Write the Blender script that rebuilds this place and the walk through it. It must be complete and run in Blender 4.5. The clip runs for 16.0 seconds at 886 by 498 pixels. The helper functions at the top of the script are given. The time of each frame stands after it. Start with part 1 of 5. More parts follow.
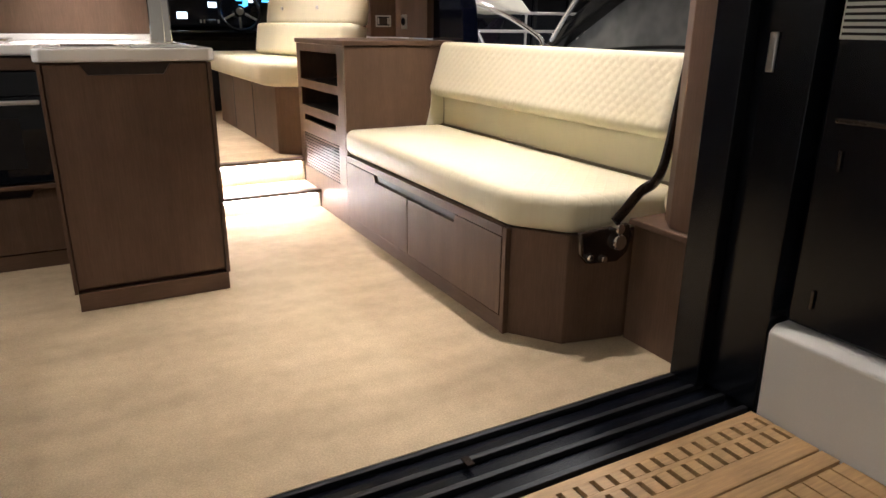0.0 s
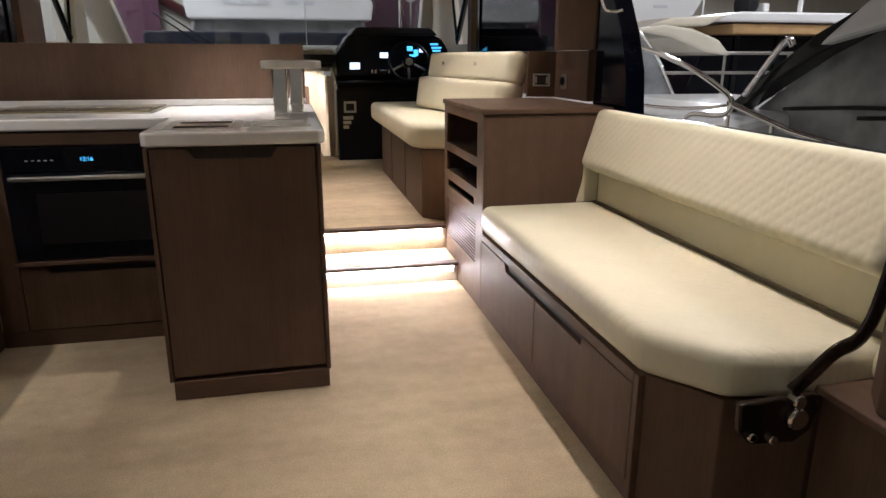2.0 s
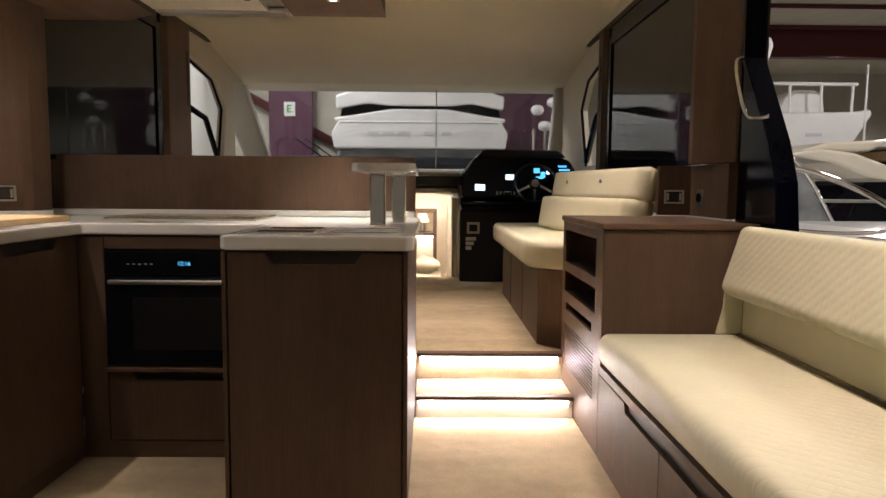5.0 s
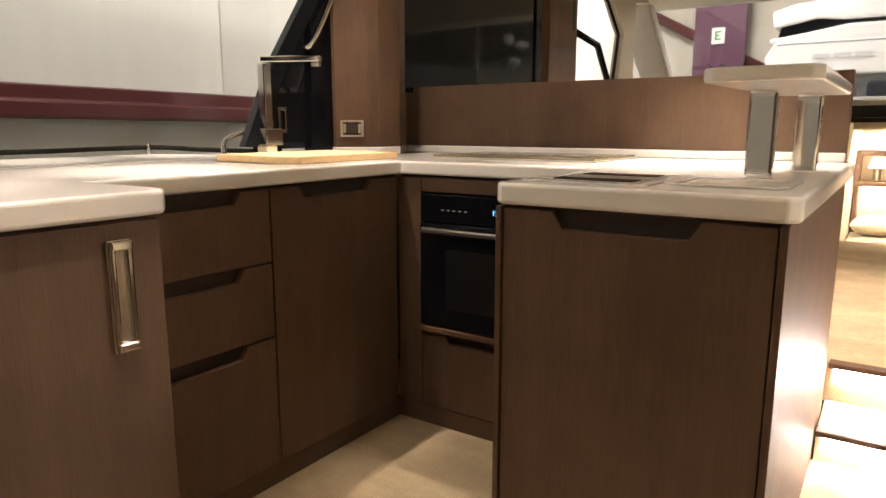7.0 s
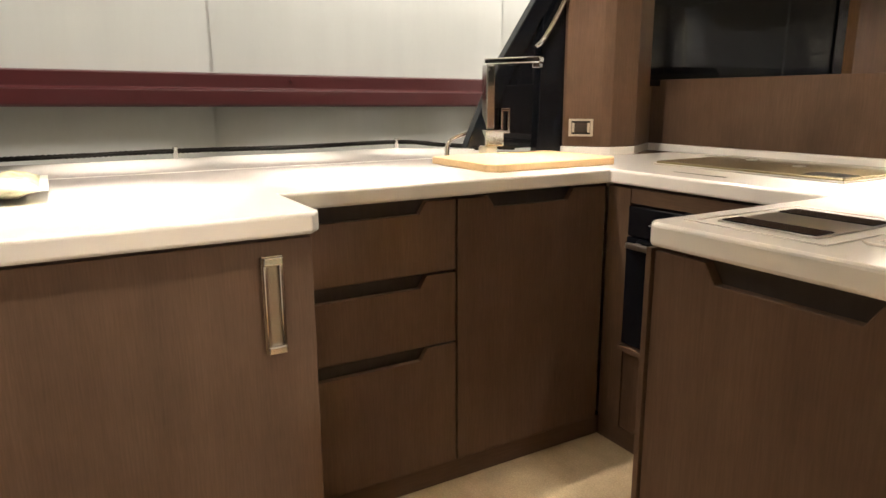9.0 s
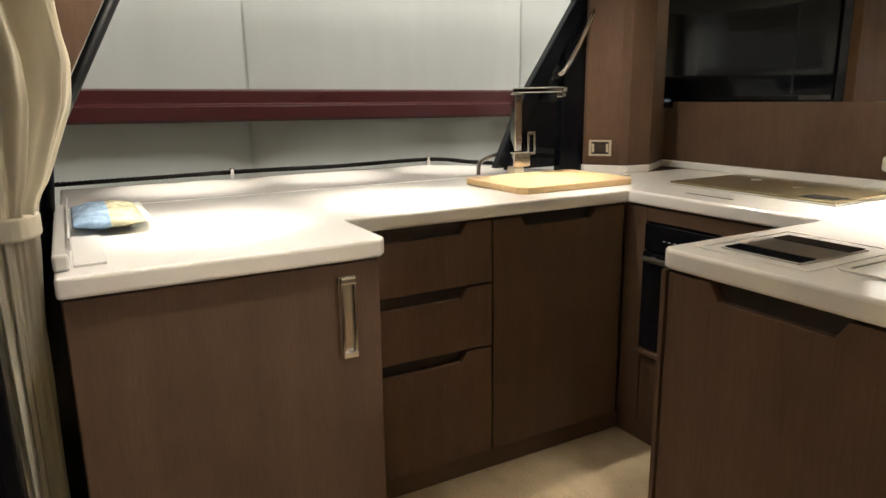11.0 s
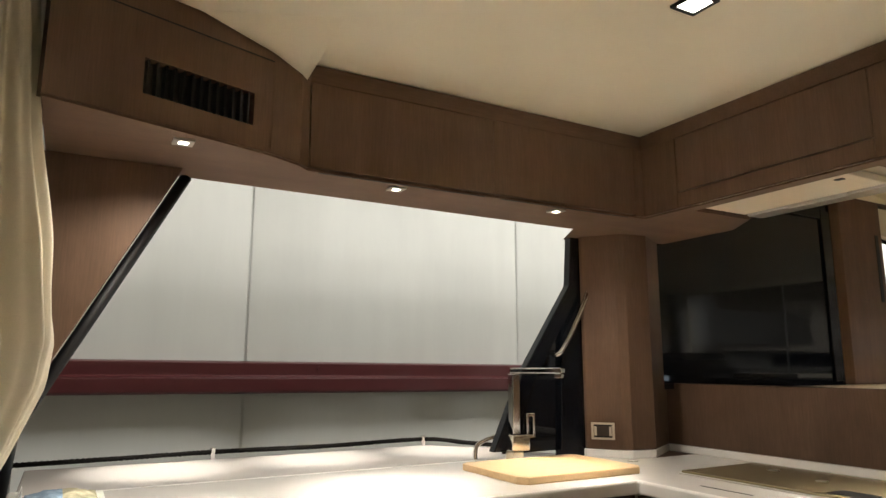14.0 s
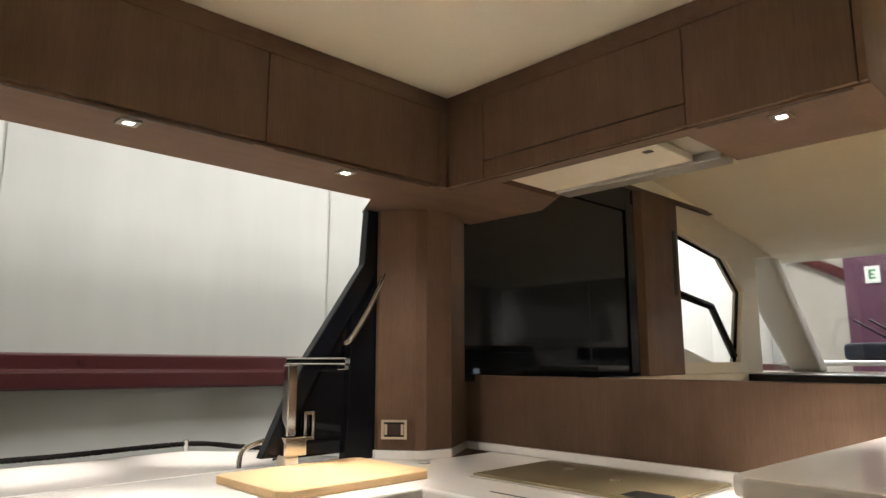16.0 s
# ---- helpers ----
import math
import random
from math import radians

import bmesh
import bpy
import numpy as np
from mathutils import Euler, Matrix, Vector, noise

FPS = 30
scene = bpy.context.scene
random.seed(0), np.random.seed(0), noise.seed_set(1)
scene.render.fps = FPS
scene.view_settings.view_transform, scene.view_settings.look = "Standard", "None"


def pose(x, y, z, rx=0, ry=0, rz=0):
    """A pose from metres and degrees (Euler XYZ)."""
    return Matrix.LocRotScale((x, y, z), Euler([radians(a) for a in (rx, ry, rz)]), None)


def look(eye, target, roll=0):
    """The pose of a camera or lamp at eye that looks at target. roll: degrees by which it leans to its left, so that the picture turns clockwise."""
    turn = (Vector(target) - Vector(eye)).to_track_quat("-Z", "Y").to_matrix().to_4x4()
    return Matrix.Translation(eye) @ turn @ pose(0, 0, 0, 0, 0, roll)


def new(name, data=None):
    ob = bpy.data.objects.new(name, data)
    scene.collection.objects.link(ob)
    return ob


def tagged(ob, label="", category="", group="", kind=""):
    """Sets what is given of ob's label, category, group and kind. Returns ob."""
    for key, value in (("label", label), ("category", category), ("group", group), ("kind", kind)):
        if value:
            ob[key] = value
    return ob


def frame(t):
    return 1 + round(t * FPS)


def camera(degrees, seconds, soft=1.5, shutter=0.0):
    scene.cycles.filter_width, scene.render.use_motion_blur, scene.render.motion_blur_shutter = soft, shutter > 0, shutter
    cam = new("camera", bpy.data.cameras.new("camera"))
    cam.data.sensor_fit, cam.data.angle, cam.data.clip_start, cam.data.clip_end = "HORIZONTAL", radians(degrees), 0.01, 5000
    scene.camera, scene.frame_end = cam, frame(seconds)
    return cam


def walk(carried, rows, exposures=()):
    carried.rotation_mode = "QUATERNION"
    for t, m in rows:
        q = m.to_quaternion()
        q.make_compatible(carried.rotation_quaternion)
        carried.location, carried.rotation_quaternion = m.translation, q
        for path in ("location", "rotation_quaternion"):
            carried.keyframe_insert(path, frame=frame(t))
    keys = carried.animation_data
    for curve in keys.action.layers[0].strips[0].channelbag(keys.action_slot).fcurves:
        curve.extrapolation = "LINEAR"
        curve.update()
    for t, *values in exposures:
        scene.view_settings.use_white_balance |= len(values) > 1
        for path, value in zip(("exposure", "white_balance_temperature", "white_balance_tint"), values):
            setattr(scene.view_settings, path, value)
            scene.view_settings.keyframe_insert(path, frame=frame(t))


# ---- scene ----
cam = camera(66.9, 16.0)
PATH = [
    (0, (-1.174, -3.163, 0.987), (-0.265, -1.496, 0.359), 0.6),
    (0.5, (-1.121, -3.011, 0.992), (-0.316, -1.303, 0.333), 0.6),
    (1, (-1.087, -2.869, 1.033), (-0.406, -1.11, 0.37), 0.4),
    (1.5, (-0.925, -2.834, 1.083), (-0.408, -1.014, 0.435), 0.5),
    (2, (-0.811, -2.817, 1.134), (-0.392, -0.94, 0.585), 0.1),
    (2.5, (-0.764, -2.835, 1.158), (-0.443, -0.885, 0.852), 0.3),
    (3, (-0.763, -2.847, 1.173), (-0.531, -0.863, 1.073), 0.5),
    (5.5, (-0.571, -2.324, 1.033), (-0.705, -0.342, 0.803), 0.2),
    (6, (-0.498, -2.074, 1.054), (-1.077, -0.183, 0.752), -0.4),
    (6.5, (-0.501, -1.911, 1.036), (-1.46, -0.187, 0.708), -0.2),
    (7, (-0.585, -1.791, 1.02), (-1.693, -0.165, 0.662), -0.0),
    (7.5, (-0.629, -1.634, 1.01), (-1.879, -0.121, 0.625), -0.0),
    (8, (-0.597, -1.474, 1.025), (-2.162, -0.29, 0.635), -0.2),
    (8.5, (-0.51, -1.481, 1.08), (-2.187, -0.479, 0.652), -0.0),
    (11, (-0.262, -1.698, 1.233), (-1.969, -0.754, 0.789), -0.8),
    (11.5, (-0.287, -1.706, 1.273), (-2.012, -0.72, 1.04), -0.4),
    (12, (-0.311, -1.707, 1.28), (-2.05, -0.719, 1.245), -0.3),
    (12.5, (-0.342, -1.696, 1.292), (-2.081, -0.714, 1.402), -0.3),
    (13, (-0.35, -1.682, 1.284), (-2.092, -0.722, 1.498), -0.1),
    (13.5, (-0.313, -1.658, 1.282), (-2.053, -0.724, 1.594), 0.3),
    (14, (-0.319, -1.65, 1.271), (-2.039, -0.69, 1.613), -0.0),
    (14.5, (-0.345, -1.607, 1.244), (-2.045, -0.612, 1.593), -0.1),
    (15, (-0.416, -1.497, 1.257), (-2.078, -0.437, 1.59), -0.1),
    (15.5, (-0.47, -1.381, 1.26), (-2.057, -0.21, 1.59), -0.0),
    (16, (-0.541, -1.308, 1.256), (-1.966, 0.058, 1.582), 0.0),
]
walk(cam, [(t, look(eye, target, roll)) for t, eye, target, roll in PATH],
     [(0, 0.62, 5950, 16), (1, 0.1, 5850, 16), (1.5, -0.08, 5800, 16), (3, -0.2, 5750, 16), (5.5, -0.3, 6550, 17), (6, -0.2, 6600, 17), (6.5, 0.2, 6900, 18),
      (7.5, 1.15, 7000, 18), (8, 1.3, 6950, 17), (8.5, 1.2, 6900, 16), (11, 0.5, 6450, 10), (12.5, 0.15, 6500, 10), (13, 0.2, 6450, 11),
      (14, 0.42, 6450, 12), (15, 0.35, 6350, 12), (16, 0.42, 6300, 14)])

# ---- light ----
world = bpy.data.worlds.new("hall_air")
scene.world = world
world.use_nodes = True
world.node_tree.nodes["Background"].inputs[0].default_value = (0.9, 0.95, 1.0, 1)
world.node_tree.nodes["Background"].inputs[1].default_value = 0.05
scene.view_settings.exposure = 0.0
WARM, NEUTRAL = (1.0, 0.88, 0.74), (1.0, 0.92, 0.78)


def spot(x, y, z, watts, cone=100, size=0.025, colour=WARM, blend=0.6, aim=None):
    d = bpy.data.lights.new("downlight_beam", "SPOT")
    d.energy, d.spot_size, d.spot_blend, d.shadow_soft_size, d.color = watts, radians(cone), blend, size, colour
    ob = new("downlight_beam", d)
    ob.matrix_basis = look((x, y, z), aim or (x, y + 0.0001, z - 1))
    return ob


def panel_light(x, y, z, w, h, watts, colour, aim):
    d = bpy.data.lights.new("hall_lamp_beam", "AREA")
    d.shape, d.size, d.size_y, d.energy, d.color = "RECTANGLE", w, h, watts, colour
    ob = new("hall_lamp_beam", d)
    ob.matrix_basis = look((x, y, z), aim)
    return ob


# ceiling downlights of the saloon and the helm; (-1.6, 1.55) is added, unseen
CEILING_LAMPS = [(0.14, -1.40, 2.13), (-1.32, -0.40, 2.13), (0.14, -0.50, 2.13), (-1.32, -1.45, 2.13),
                 (-0.64, 1.51, 2.32), (-0.067, 0.99, 2.32), (-1.6, 1.55, 2.32)]
for lx, ly, lz in CEILING_LAMPS:
    spot(lx, ly, lz - 0.012, 108 if ly > 0 else 34 if lx < -1.2 and ly < -1 else 5 if lx < -1.2 else 72, 68 if lx < -1.2 and ly < -1 else 84, 0.03, WARM, 0.8)
# downlights under the wall cabinets and under the deck overhang outside
CAB_LAMPS = [(-1.99, -1.44, 1.812), (-2.137, -0.80, 1.812), (-2.137, -0.18, 1.812), (-1.062, 0.264, 1.812)]
for lx, ly, lz in CAB_LAMPS:
    spot(lx, ly, lz - 0.012, 62, 46, 0.02, NEUTRAL, 1.0, (lx - 0.10, ly + 0.04, 0.9))
    spot(lx, ly, lz - 0.012, *((66, 76) if lx > -1.5 else (15, 150)), 0.02, NEUTRAL, 0.7)
OUT_LAMPS = [(-2.95, -1.32, 2.40), (-2.98, -0.75, 2.40), (-2.97, -0.16, 2.40)]
for lx, ly, lz in OUT_LAMPS:
    spot(lx, ly, lz - 0.012, 135, 26, 0.02, NEUTRAL, 1.0)
# lamps of the exhibition hall, high above the boats
for lx, ly, w in ((8.0, 4.0, 700), (3.4, 1.2, 480), (12.0, 17.0, 1500), (17.0, 6.0, 800)):
    bulb = bpy.data.lights.new("hall_lamp_glow", "SPOT")
    bulb.spot_size, bulb.spot_blend = radians(174), 0.2
    bulb.energy, bulb.shadow_soft_size, bulb.color = w, 0.4, (1.0, 0.96, 0.88)
    new("hall_lamp_glow", bulb).location = (lx, ly, 4.9)
for lx, ly, w in ((-2.95, -6, 150), (-2.95, 1.5, 102), (-3.6, 8.2, 270)):
    panel_light(lx, ly, 5.0, 1.2, 3.0, w, (1.0, 0.97, 0.9), (lx, ly + 0.01, 0))

# ---- materials ----


def material(name, colour, rough=0.5, metal=0.0, grain=None, amount=0.12, bump=0.0, bump_scale=200.0, coat=0.0, spec=0.5,
             stain=0.0, stain_scale=1.5, transmission=0.0, streak=None, streak_amount=0.1):
    """Principled material; grain and streak: stretch of a fine and a broad noise per axis in 1/m, stain: uneven tone."""
    m = bpy.data.materials.new(name)
    m.use_nodes = True
    nt, nodes = m.node_tree, m.node_tree.nodes
    bsdf = nodes["Principled BSDF"]
    bsdf.inputs["Base Color"].default_value = (*colour, 1)
    bsdf.inputs["Roughness"].default_value, bsdf.inputs["Metallic"].default_value = rough, metal
    bsdf.inputs["Coat Weight"].default_value, bsdf.inputs["Specular IOR Level"].default_value = coat, spec
    bsdf.inputs["Transmission Weight"].default_value = transmission
    tc = nodes.new("ShaderNodeTexCoord")
    geo = nodes.new("ShaderNodeNewGeometry")
    last = None
    if grain or stain or streak:
        mix = nodes.new("ShaderNodeMix")
        mix.data_type, mix.blend_type = "RGBA", "MULTIPLY"
        mix.inputs[0].default_value = 1.0
        mix.inputs[6].default_value = (*colour, 1)
        total = None
        for scale3, amp, detail in ((grain, amount, 6), ((stain_scale,) * 3 if stain else None, stain, 3), (streak, streak_amount, 2)):
            if not scale3:
                continue
            mp = nodes.new("ShaderNodeMapping")
            mp.inputs["Scale"].default_value = scale3
            nt.links.new(geo.outputs["Position"], mp.inputs["Vector"])
            nz = nodes.new("ShaderNodeTexNoise")
            nz.inputs["Scale"].default_value, nz.inputs["Detail"].default_value, nz.inputs["Roughness"].default_value = 1, detail, 0.65
            nt.links.new(mp.outputs[0], nz.inputs["Vector"])
            mr = nodes.new("ShaderNodeMapRange")
            mr.inputs["From Min"].default_value, mr.inputs["From Max"].default_value = 0.25, 0.75
            mr.inputs["To Min"].default_value, mr.inputs["To Max"].default_value = 1 - amp, 1 + amp
            nt.links.new(nz.outputs[0], mr.inputs["Value"])
            if total is None:
                total = mr
            else:
                mu = nodes.new("ShaderNodeMath")
                mu.operation = "MULTIPLY"
                nt.links.new(total.outputs[0], mu.inputs[0])
                nt.links.new(mr.outputs[0], mu.inputs[1])
                total = mu
        nt.links.new(total.outputs[0], mix.inputs[7])
        nt.links.new(mix.outputs[2], bsdf.inputs["Base Color"])
        last = total
    if bump:
        bp = nodes.new("ShaderNodeBump")
        bp.inputs["Strength"].default_value, bp.inputs["Distance"].default_value = bump, 0.004
        nz = nodes.new("ShaderNodeTexNoise")
        nz.inputs["Scale"].default_value, nz.inputs["Detail"].default_value = (1 if grain and bump_scale == 0 else bump_scale), 4
        if grain and bump_scale == 0:
            nt.links.new(last.outputs[0], bp.inputs["Height"])
        else:
            nt.links.new(geo.outputs["Position"], nz.inputs["Vector"])
            nt.links.new(nz.outputs[0], bp.inputs["Height"])
        nt.links.new(bp.outputs[0], bsdf.inputs["Normal"])
    return m


def glow(name, colour, strength):
    m = bpy.data.materials.new(name)
    m.use_nodes = True
    b = m.node_tree.nodes["Principled BSDF"]
    b.inputs["Base Color"].default_value = (*colour, 1)
    b.inputs["Emission Color"].default_value, b.inputs["Emission Strength"].default_value = (*colour, 1), strength
    return m


WOOD = material("walnut_veneer_upright", (0.120, 0.074, 0.049), 0.52, grain=(260, 260, 14), amount=0.17, bump=0.06, bump_scale=0, stain=0.13, stain_scale=6, spec=0.18, streak=(14, 14, 1.2), streak_amount=0.12)
WOOD_H = material("walnut_veneer_lying", (0.120, 0.074, 0.049), 0.52, grain=(14, 260, 260), amount=0.17, bump=0.06, bump_scale=0, stain=0.13, stain_scale=6, spec=0.18, streak=(1.2, 14, 14), streak_amount=0.12)
WOOD_Y = material("walnut_veneer_lengthwise", (0.120, 0.074, 0.049), 0.52, grain=(260, 14, 260), amount=0.17, bump=0.06, bump_scale=0, stain=0.13, stain_scale=6, spec=0.18, streak=(14, 1.2, 14), streak_amount=0.12)
# darkened walnut: puts the shade of notches and recesses into the colour
WOOD_DARK_SHADE = material("dark_wood_and_recess_shade", (0.034, 0.022, 0.017), 0.6, grain=(60, 60, 5), amount=0.2)
WHITE = material("white_solid_surface", (0.86, 0.84, 0.81), 0.11, grain=(700, 700, 700), amount=0.02, stain=0.02, spec=0.5)
CARPET = material("beige_carpet", (0.50, 0.395, 0.255), 0.95, grain=(190, 190, 190), amount=0.24, bump=0.9, bump_scale=320, stain=0.10, stain_scale=14, spec=0.1, streak=(1.1, 4.5, 1), streak_amount=0.16)
LEATHER = material("cream_leather", (0.74, 0.68, 0.49), 0.5, grain=(350, 350, 350), amount=0.03, bump=0.12, bump_scale=500, stain=0.04, stain_scale=6, spec=0.3)
CEIL = material("beige_headliner", (0.89, 0.83, 0.68), 0.9, grain=(300, 300, 300), amount=0.04, bump=0.15, bump_scale=500, stain=0.03, stain_scale=2, spec=0.1)
CREAM = material("cream_panel", (0.70, 0.64, 0.52), 0.6, grain=(200, 200, 200), amount=0.03, stain=0.03)
GELCOAT = material("white_gelcoat", (0.78, 0.78, 0.77), 0.18, stain=0.04, stain_scale=2, coat=0.3)
PILLAR = material("pale_pillar_lining", (0.66, 0.64, 0.60), 0.5, grain=(200, 200, 200), amount=0.03, stain=0.05)
GREYPAINT = material("pale_grey_panel", (0.55, 0.56, 0.58), 0.4, stain=0.05)
BLACK = material("black_gloss_frame", (0.004, 0.005, 0.008), 0.20, grain=(40, 40, 40), amount=0.15, spec=0.3)
BLACKMATT = material("black_matt", (0.008, 0.008, 0.009), 0.5, grain=(80, 80, 80), amount=0.2, spec=0.3)
TINTED = material("smoked_glass", (0.006, 0.007, 0.010), 0.03, spec=0.3)
CHROME = material("polished_steel", (0.75, 0.74, 0.72), 0.09, 1.0, stain=0.04, stain_scale=30)
STEEL = material("brushed_steel", (0.55, 0.53, 0.50), 0.32, 1.0, grain=(300, 20, 300), amount=0.1)
TEAK = material("teak_plank", (0.46, 0.29, 0.13), 0.6, grain=(8, 120, 120), amount=0.25, bump=0.2, bump_scale=0, stain=0.12, stain_scale=5)
CAULK = material("black_caulking", (0.012, 0.012, 0.012), 0.7, grain=(80, 80, 80), amount=0.2)
BOARDWOOD = material("pale_maple_board", (0.62, 0.43, 0.23), 0.5, grain=(90, 5, 90), amount=0.12, stain=0.06, stain_scale=6)
HOBGLASS = material("bronze_hob_glass", (0.20, 0.165, 0.095), 0.12, spec=0.6, stain=0.05, stain_scale=5)
CURTAIN = material("cream_curtain_cloth", (0.72, 0.67, 0.55), 0.85, grain=(500, 500, 500), amount=0.08, bump=0.3, bump_scale=700, spec=0.1)
TENT = material("white_tent_sheet", (0.72, 0.74, 0.70), 0.7, grain=(3, 3, 0.4), amount=0.05, stain=0.07, stain_scale=0.6, bump=0.2, bump_scale=2.5)
MAROON = material("maroon_steel", (0.085, 0.016, 0.018), 0.4, grain=(5, 5, 5), amount=0.12)
PURPLE = material("purple_wall_panel", (0.075, 0.018, 0.045), 0.5, grain=(3, 3, 3), amount=0.1)
ROOF = material("insulated_roof_sheet", (0.55, 0.50, 0.42), 0.8, grain=(0.8, 6, 4), amount=0.10, stain=0.1, stain_scale=0.7)
HALLWALL = material("hall_wall_sheet", (0.50, 0.47, 0.40), 0.8, grain=(4, 4, 0.5), amount=0.08, stain=0.1, stain_scale=0.5)
# unseen floor, lightened so that it bounces light up onto the hall roof
HALLFLOOR = material("hall_floor_bounce", (0.46, 0.44, 0.41), 0.9, grain=(50, 50, 50), amount=0.2, stain=0.15)
CREAMGEL = material("cream_gelcoat", (0.70, 0.65, 0.53), 0.22, stain=0.06, stain_scale=2, coat=0.3)
ROPE = material("black_rope", (0.012, 0.011, 0.010), 0.95, grain=(200, 200, 200), amount=0.3, spec=0.1)
NAVY = material("navy_cushion", (0.02, 0.03, 0.06), 0.7, grain=(200, 200, 200), amount=0.15)
GREENSIGN = material("green_sign_print", (0.05, 0.28, 0.10), 0.5, stain=0.05)
SIGNWHITE = material("sign_plate", (0.75, 0.78, 0.72), 0.5, stain=0.05)
PACK_BLUE = material("blue_packet_print", (0.30, 0.45, 0.64), 0.25, grain=(40, 40, 40), amount=0.35, stain=0.3, stain_scale=25)
PACK_GOLD = material("pale_gold_packet_print", (0.60, 0.57, 0.38), 0.25, grain=(40, 40, 40), amount=0.3, stain=0.25, stain_scale=25)
HAZE_AND_SHADE = material("hazy_sheet_and_hull_shade", (0.27, 0.28, 0.29), 0.12, stain=0.45, stain_scale=2.5, spec=0.6)
CLEAR = material("clear_acrylic", (0.92, 0.95, 0.97), 0.03, transmission=1.0)
LAMPFACE = glow("lamp_lens", (1.0, 0.9, 0.72), 20)
LED = glow("led_strip", (1.0, 0.95, 0.89), 225)
NAVYGLOSS = material("navy_black_gloss", (0.003, 0.004, 0.012), 0.08, grain=(40, 40, 40), amount=0.15, spec=0.2)
HANDLEPLATE = material("satin_steel_plate", (0.46, 0.41, 0.34), 0.25, 0.9, grain=(300, 300, 20), amount=0.1)
BRONZE = material("dark_bronze_lacquer", (0.022, 0.014, 0.010), 0.18, grain=(60, 60, 60), amount=0.2, spec=0.5)
DISPLAY = glow("display_cyan", (0.10, 0.55, 1.0), 1.6)
DISPLAY_W = glow("display_white", (0.75, 0.9, 1.0), 2.0)
HALLLAMP = glow("hall_lamp_face", (1.0, 0.96, 0.88), 6)

# ---- mesh helpers ----


def link(name, bm, mat, parent=None, label="", smooth=False):
    me = bpy.data.meshes.new(name)
    bmesh.ops.recalc_face_normals(bm, faces=bm.faces)
    bm.to_mesh(me)
    bm.free()
    me.materials.append(mat)
    if smooth:
        for p in me.polygons:
            p.use_smooth = True
    ob = new(name, me)
    if parent:
        ob.parent = parent
    if label:
        ob["label"] = label
    return ob


part = link


def thing(name, label, category, at=(0, 0, 0), group="", kind=""):
    ob = new(name)
    ob.empty_display_size = 0.05
    return tagged(ob, label, category, group, kind)


def bevelled(bm, width, seg=2, angle=25):
    if width:
        edges = [e for e in bm.edges if len(e.link_faces) == 2 and e.calc_face_angle(0) > radians(angle)]
        bmesh.ops.bevel(bm, geom=edges, offset=width, segments=seg, affect="EDGES", profile=0.5, clamp_overlap=True)
    return bm


def box_bm(x0, x1, y0, y1, z0, z1, bevel=0.0, seg=2):
    bm = bmesh.new()
    bmesh.ops.create_cube(bm, size=1.0)
    for v in bm.verts:
        v.co = Vector(((x0 + x1) / 2 + v.co.x * (x1 - x0), (y0 + y1) / 2 + v.co.y * (y1 - y0), (z0 + z1) / 2 + v.co.z * (z1 - z0)))
    return bevelled(bm, bevel, seg)


def box(name, x0, x1, y0, y1, z0, z1, mat, parent=None, bevel=0.003, seg=2, label=""):
    return link(name, box_bm(min(x0, x1), max(x0, x1), min(y0, y1), max(y0, y1), min(z0, z1), max(z0, z1), bevel, seg), mat, parent, label)


def swap(axis, a, b, c):
    return {"x": (c, a, b), "y": (a, c, b), "z": (a, b, c)}[axis]


def prism_bm(loops, axis, lo, hi, bevel=0.0, seg=2):
    """Extrude the outline loops[0], with holes loops[1:], along axis."""
    from mathutils.geometry import tessellate_polygon
    bm = bmesh.new()
    flat = [p for lp in loops for p in lp]
    low = [bm.verts.new(swap(axis, *p, lo)) for p in flat]
    high = [bm.verts.new(swap(axis, *p, hi)) for p in flat]
    if len(loops) == 1:
        bm.faces.new(low), bm.faces.new(high)
    else:
        for tri in tessellate_polygon([[Vector((*p, 0)) for p in lp] for lp in loops]):
            bm.faces.new([low[i] for i in tri]), bm.faces.new([high[i] for i in tri])
    k = 0
    for lp in loops:
        n = len(lp)
        for i in range(n):
            j = (i + 1) % n
            bm.faces.new((low[k + i], low[k + j], high[k + j], high[k + i]))
        k += n
    bmesh.ops.recalc_face_normals(bm, faces=bm.faces)
    return bevelled(bm, bevel, seg)


def prism(name, loop, axis, lo, hi, mat, parent=None, bevel=0.0, seg=2, label="", holes=(), smooth=False):
    return link(name, prism_bm([loop, *holes], axis, lo, hi, bevel, seg), mat, parent, label, smooth)


def disc_bm(x, y, z, r, h, n=24, axis="z", r2=None):
    bm = bmesh.new()
    bmesh.ops.create_cone(bm, cap_ends=True, segments=n, radius1=r, radius2=r if r2 is None else r2, depth=h)
    turn = {"z": Matrix(), "x": Matrix.Rotation(radians(90), 4, "Y"), "y": Matrix.Rotation(radians(90), 4, "X")}[axis]
    bmesh.ops.transform(bm, matrix=Matrix.Translation((x, y, z)) @ turn, verts=bm.verts)
    return bm


def disc(name, x, y, z, r, h, mat, parent=None, axis="z", n=24, r2=None, bevel=0.0, label=""):
    return link(name, bevelled(disc_bm(x, y, z, r, h, n, axis, r2), bevel, 2, 60), mat, parent, label, False)


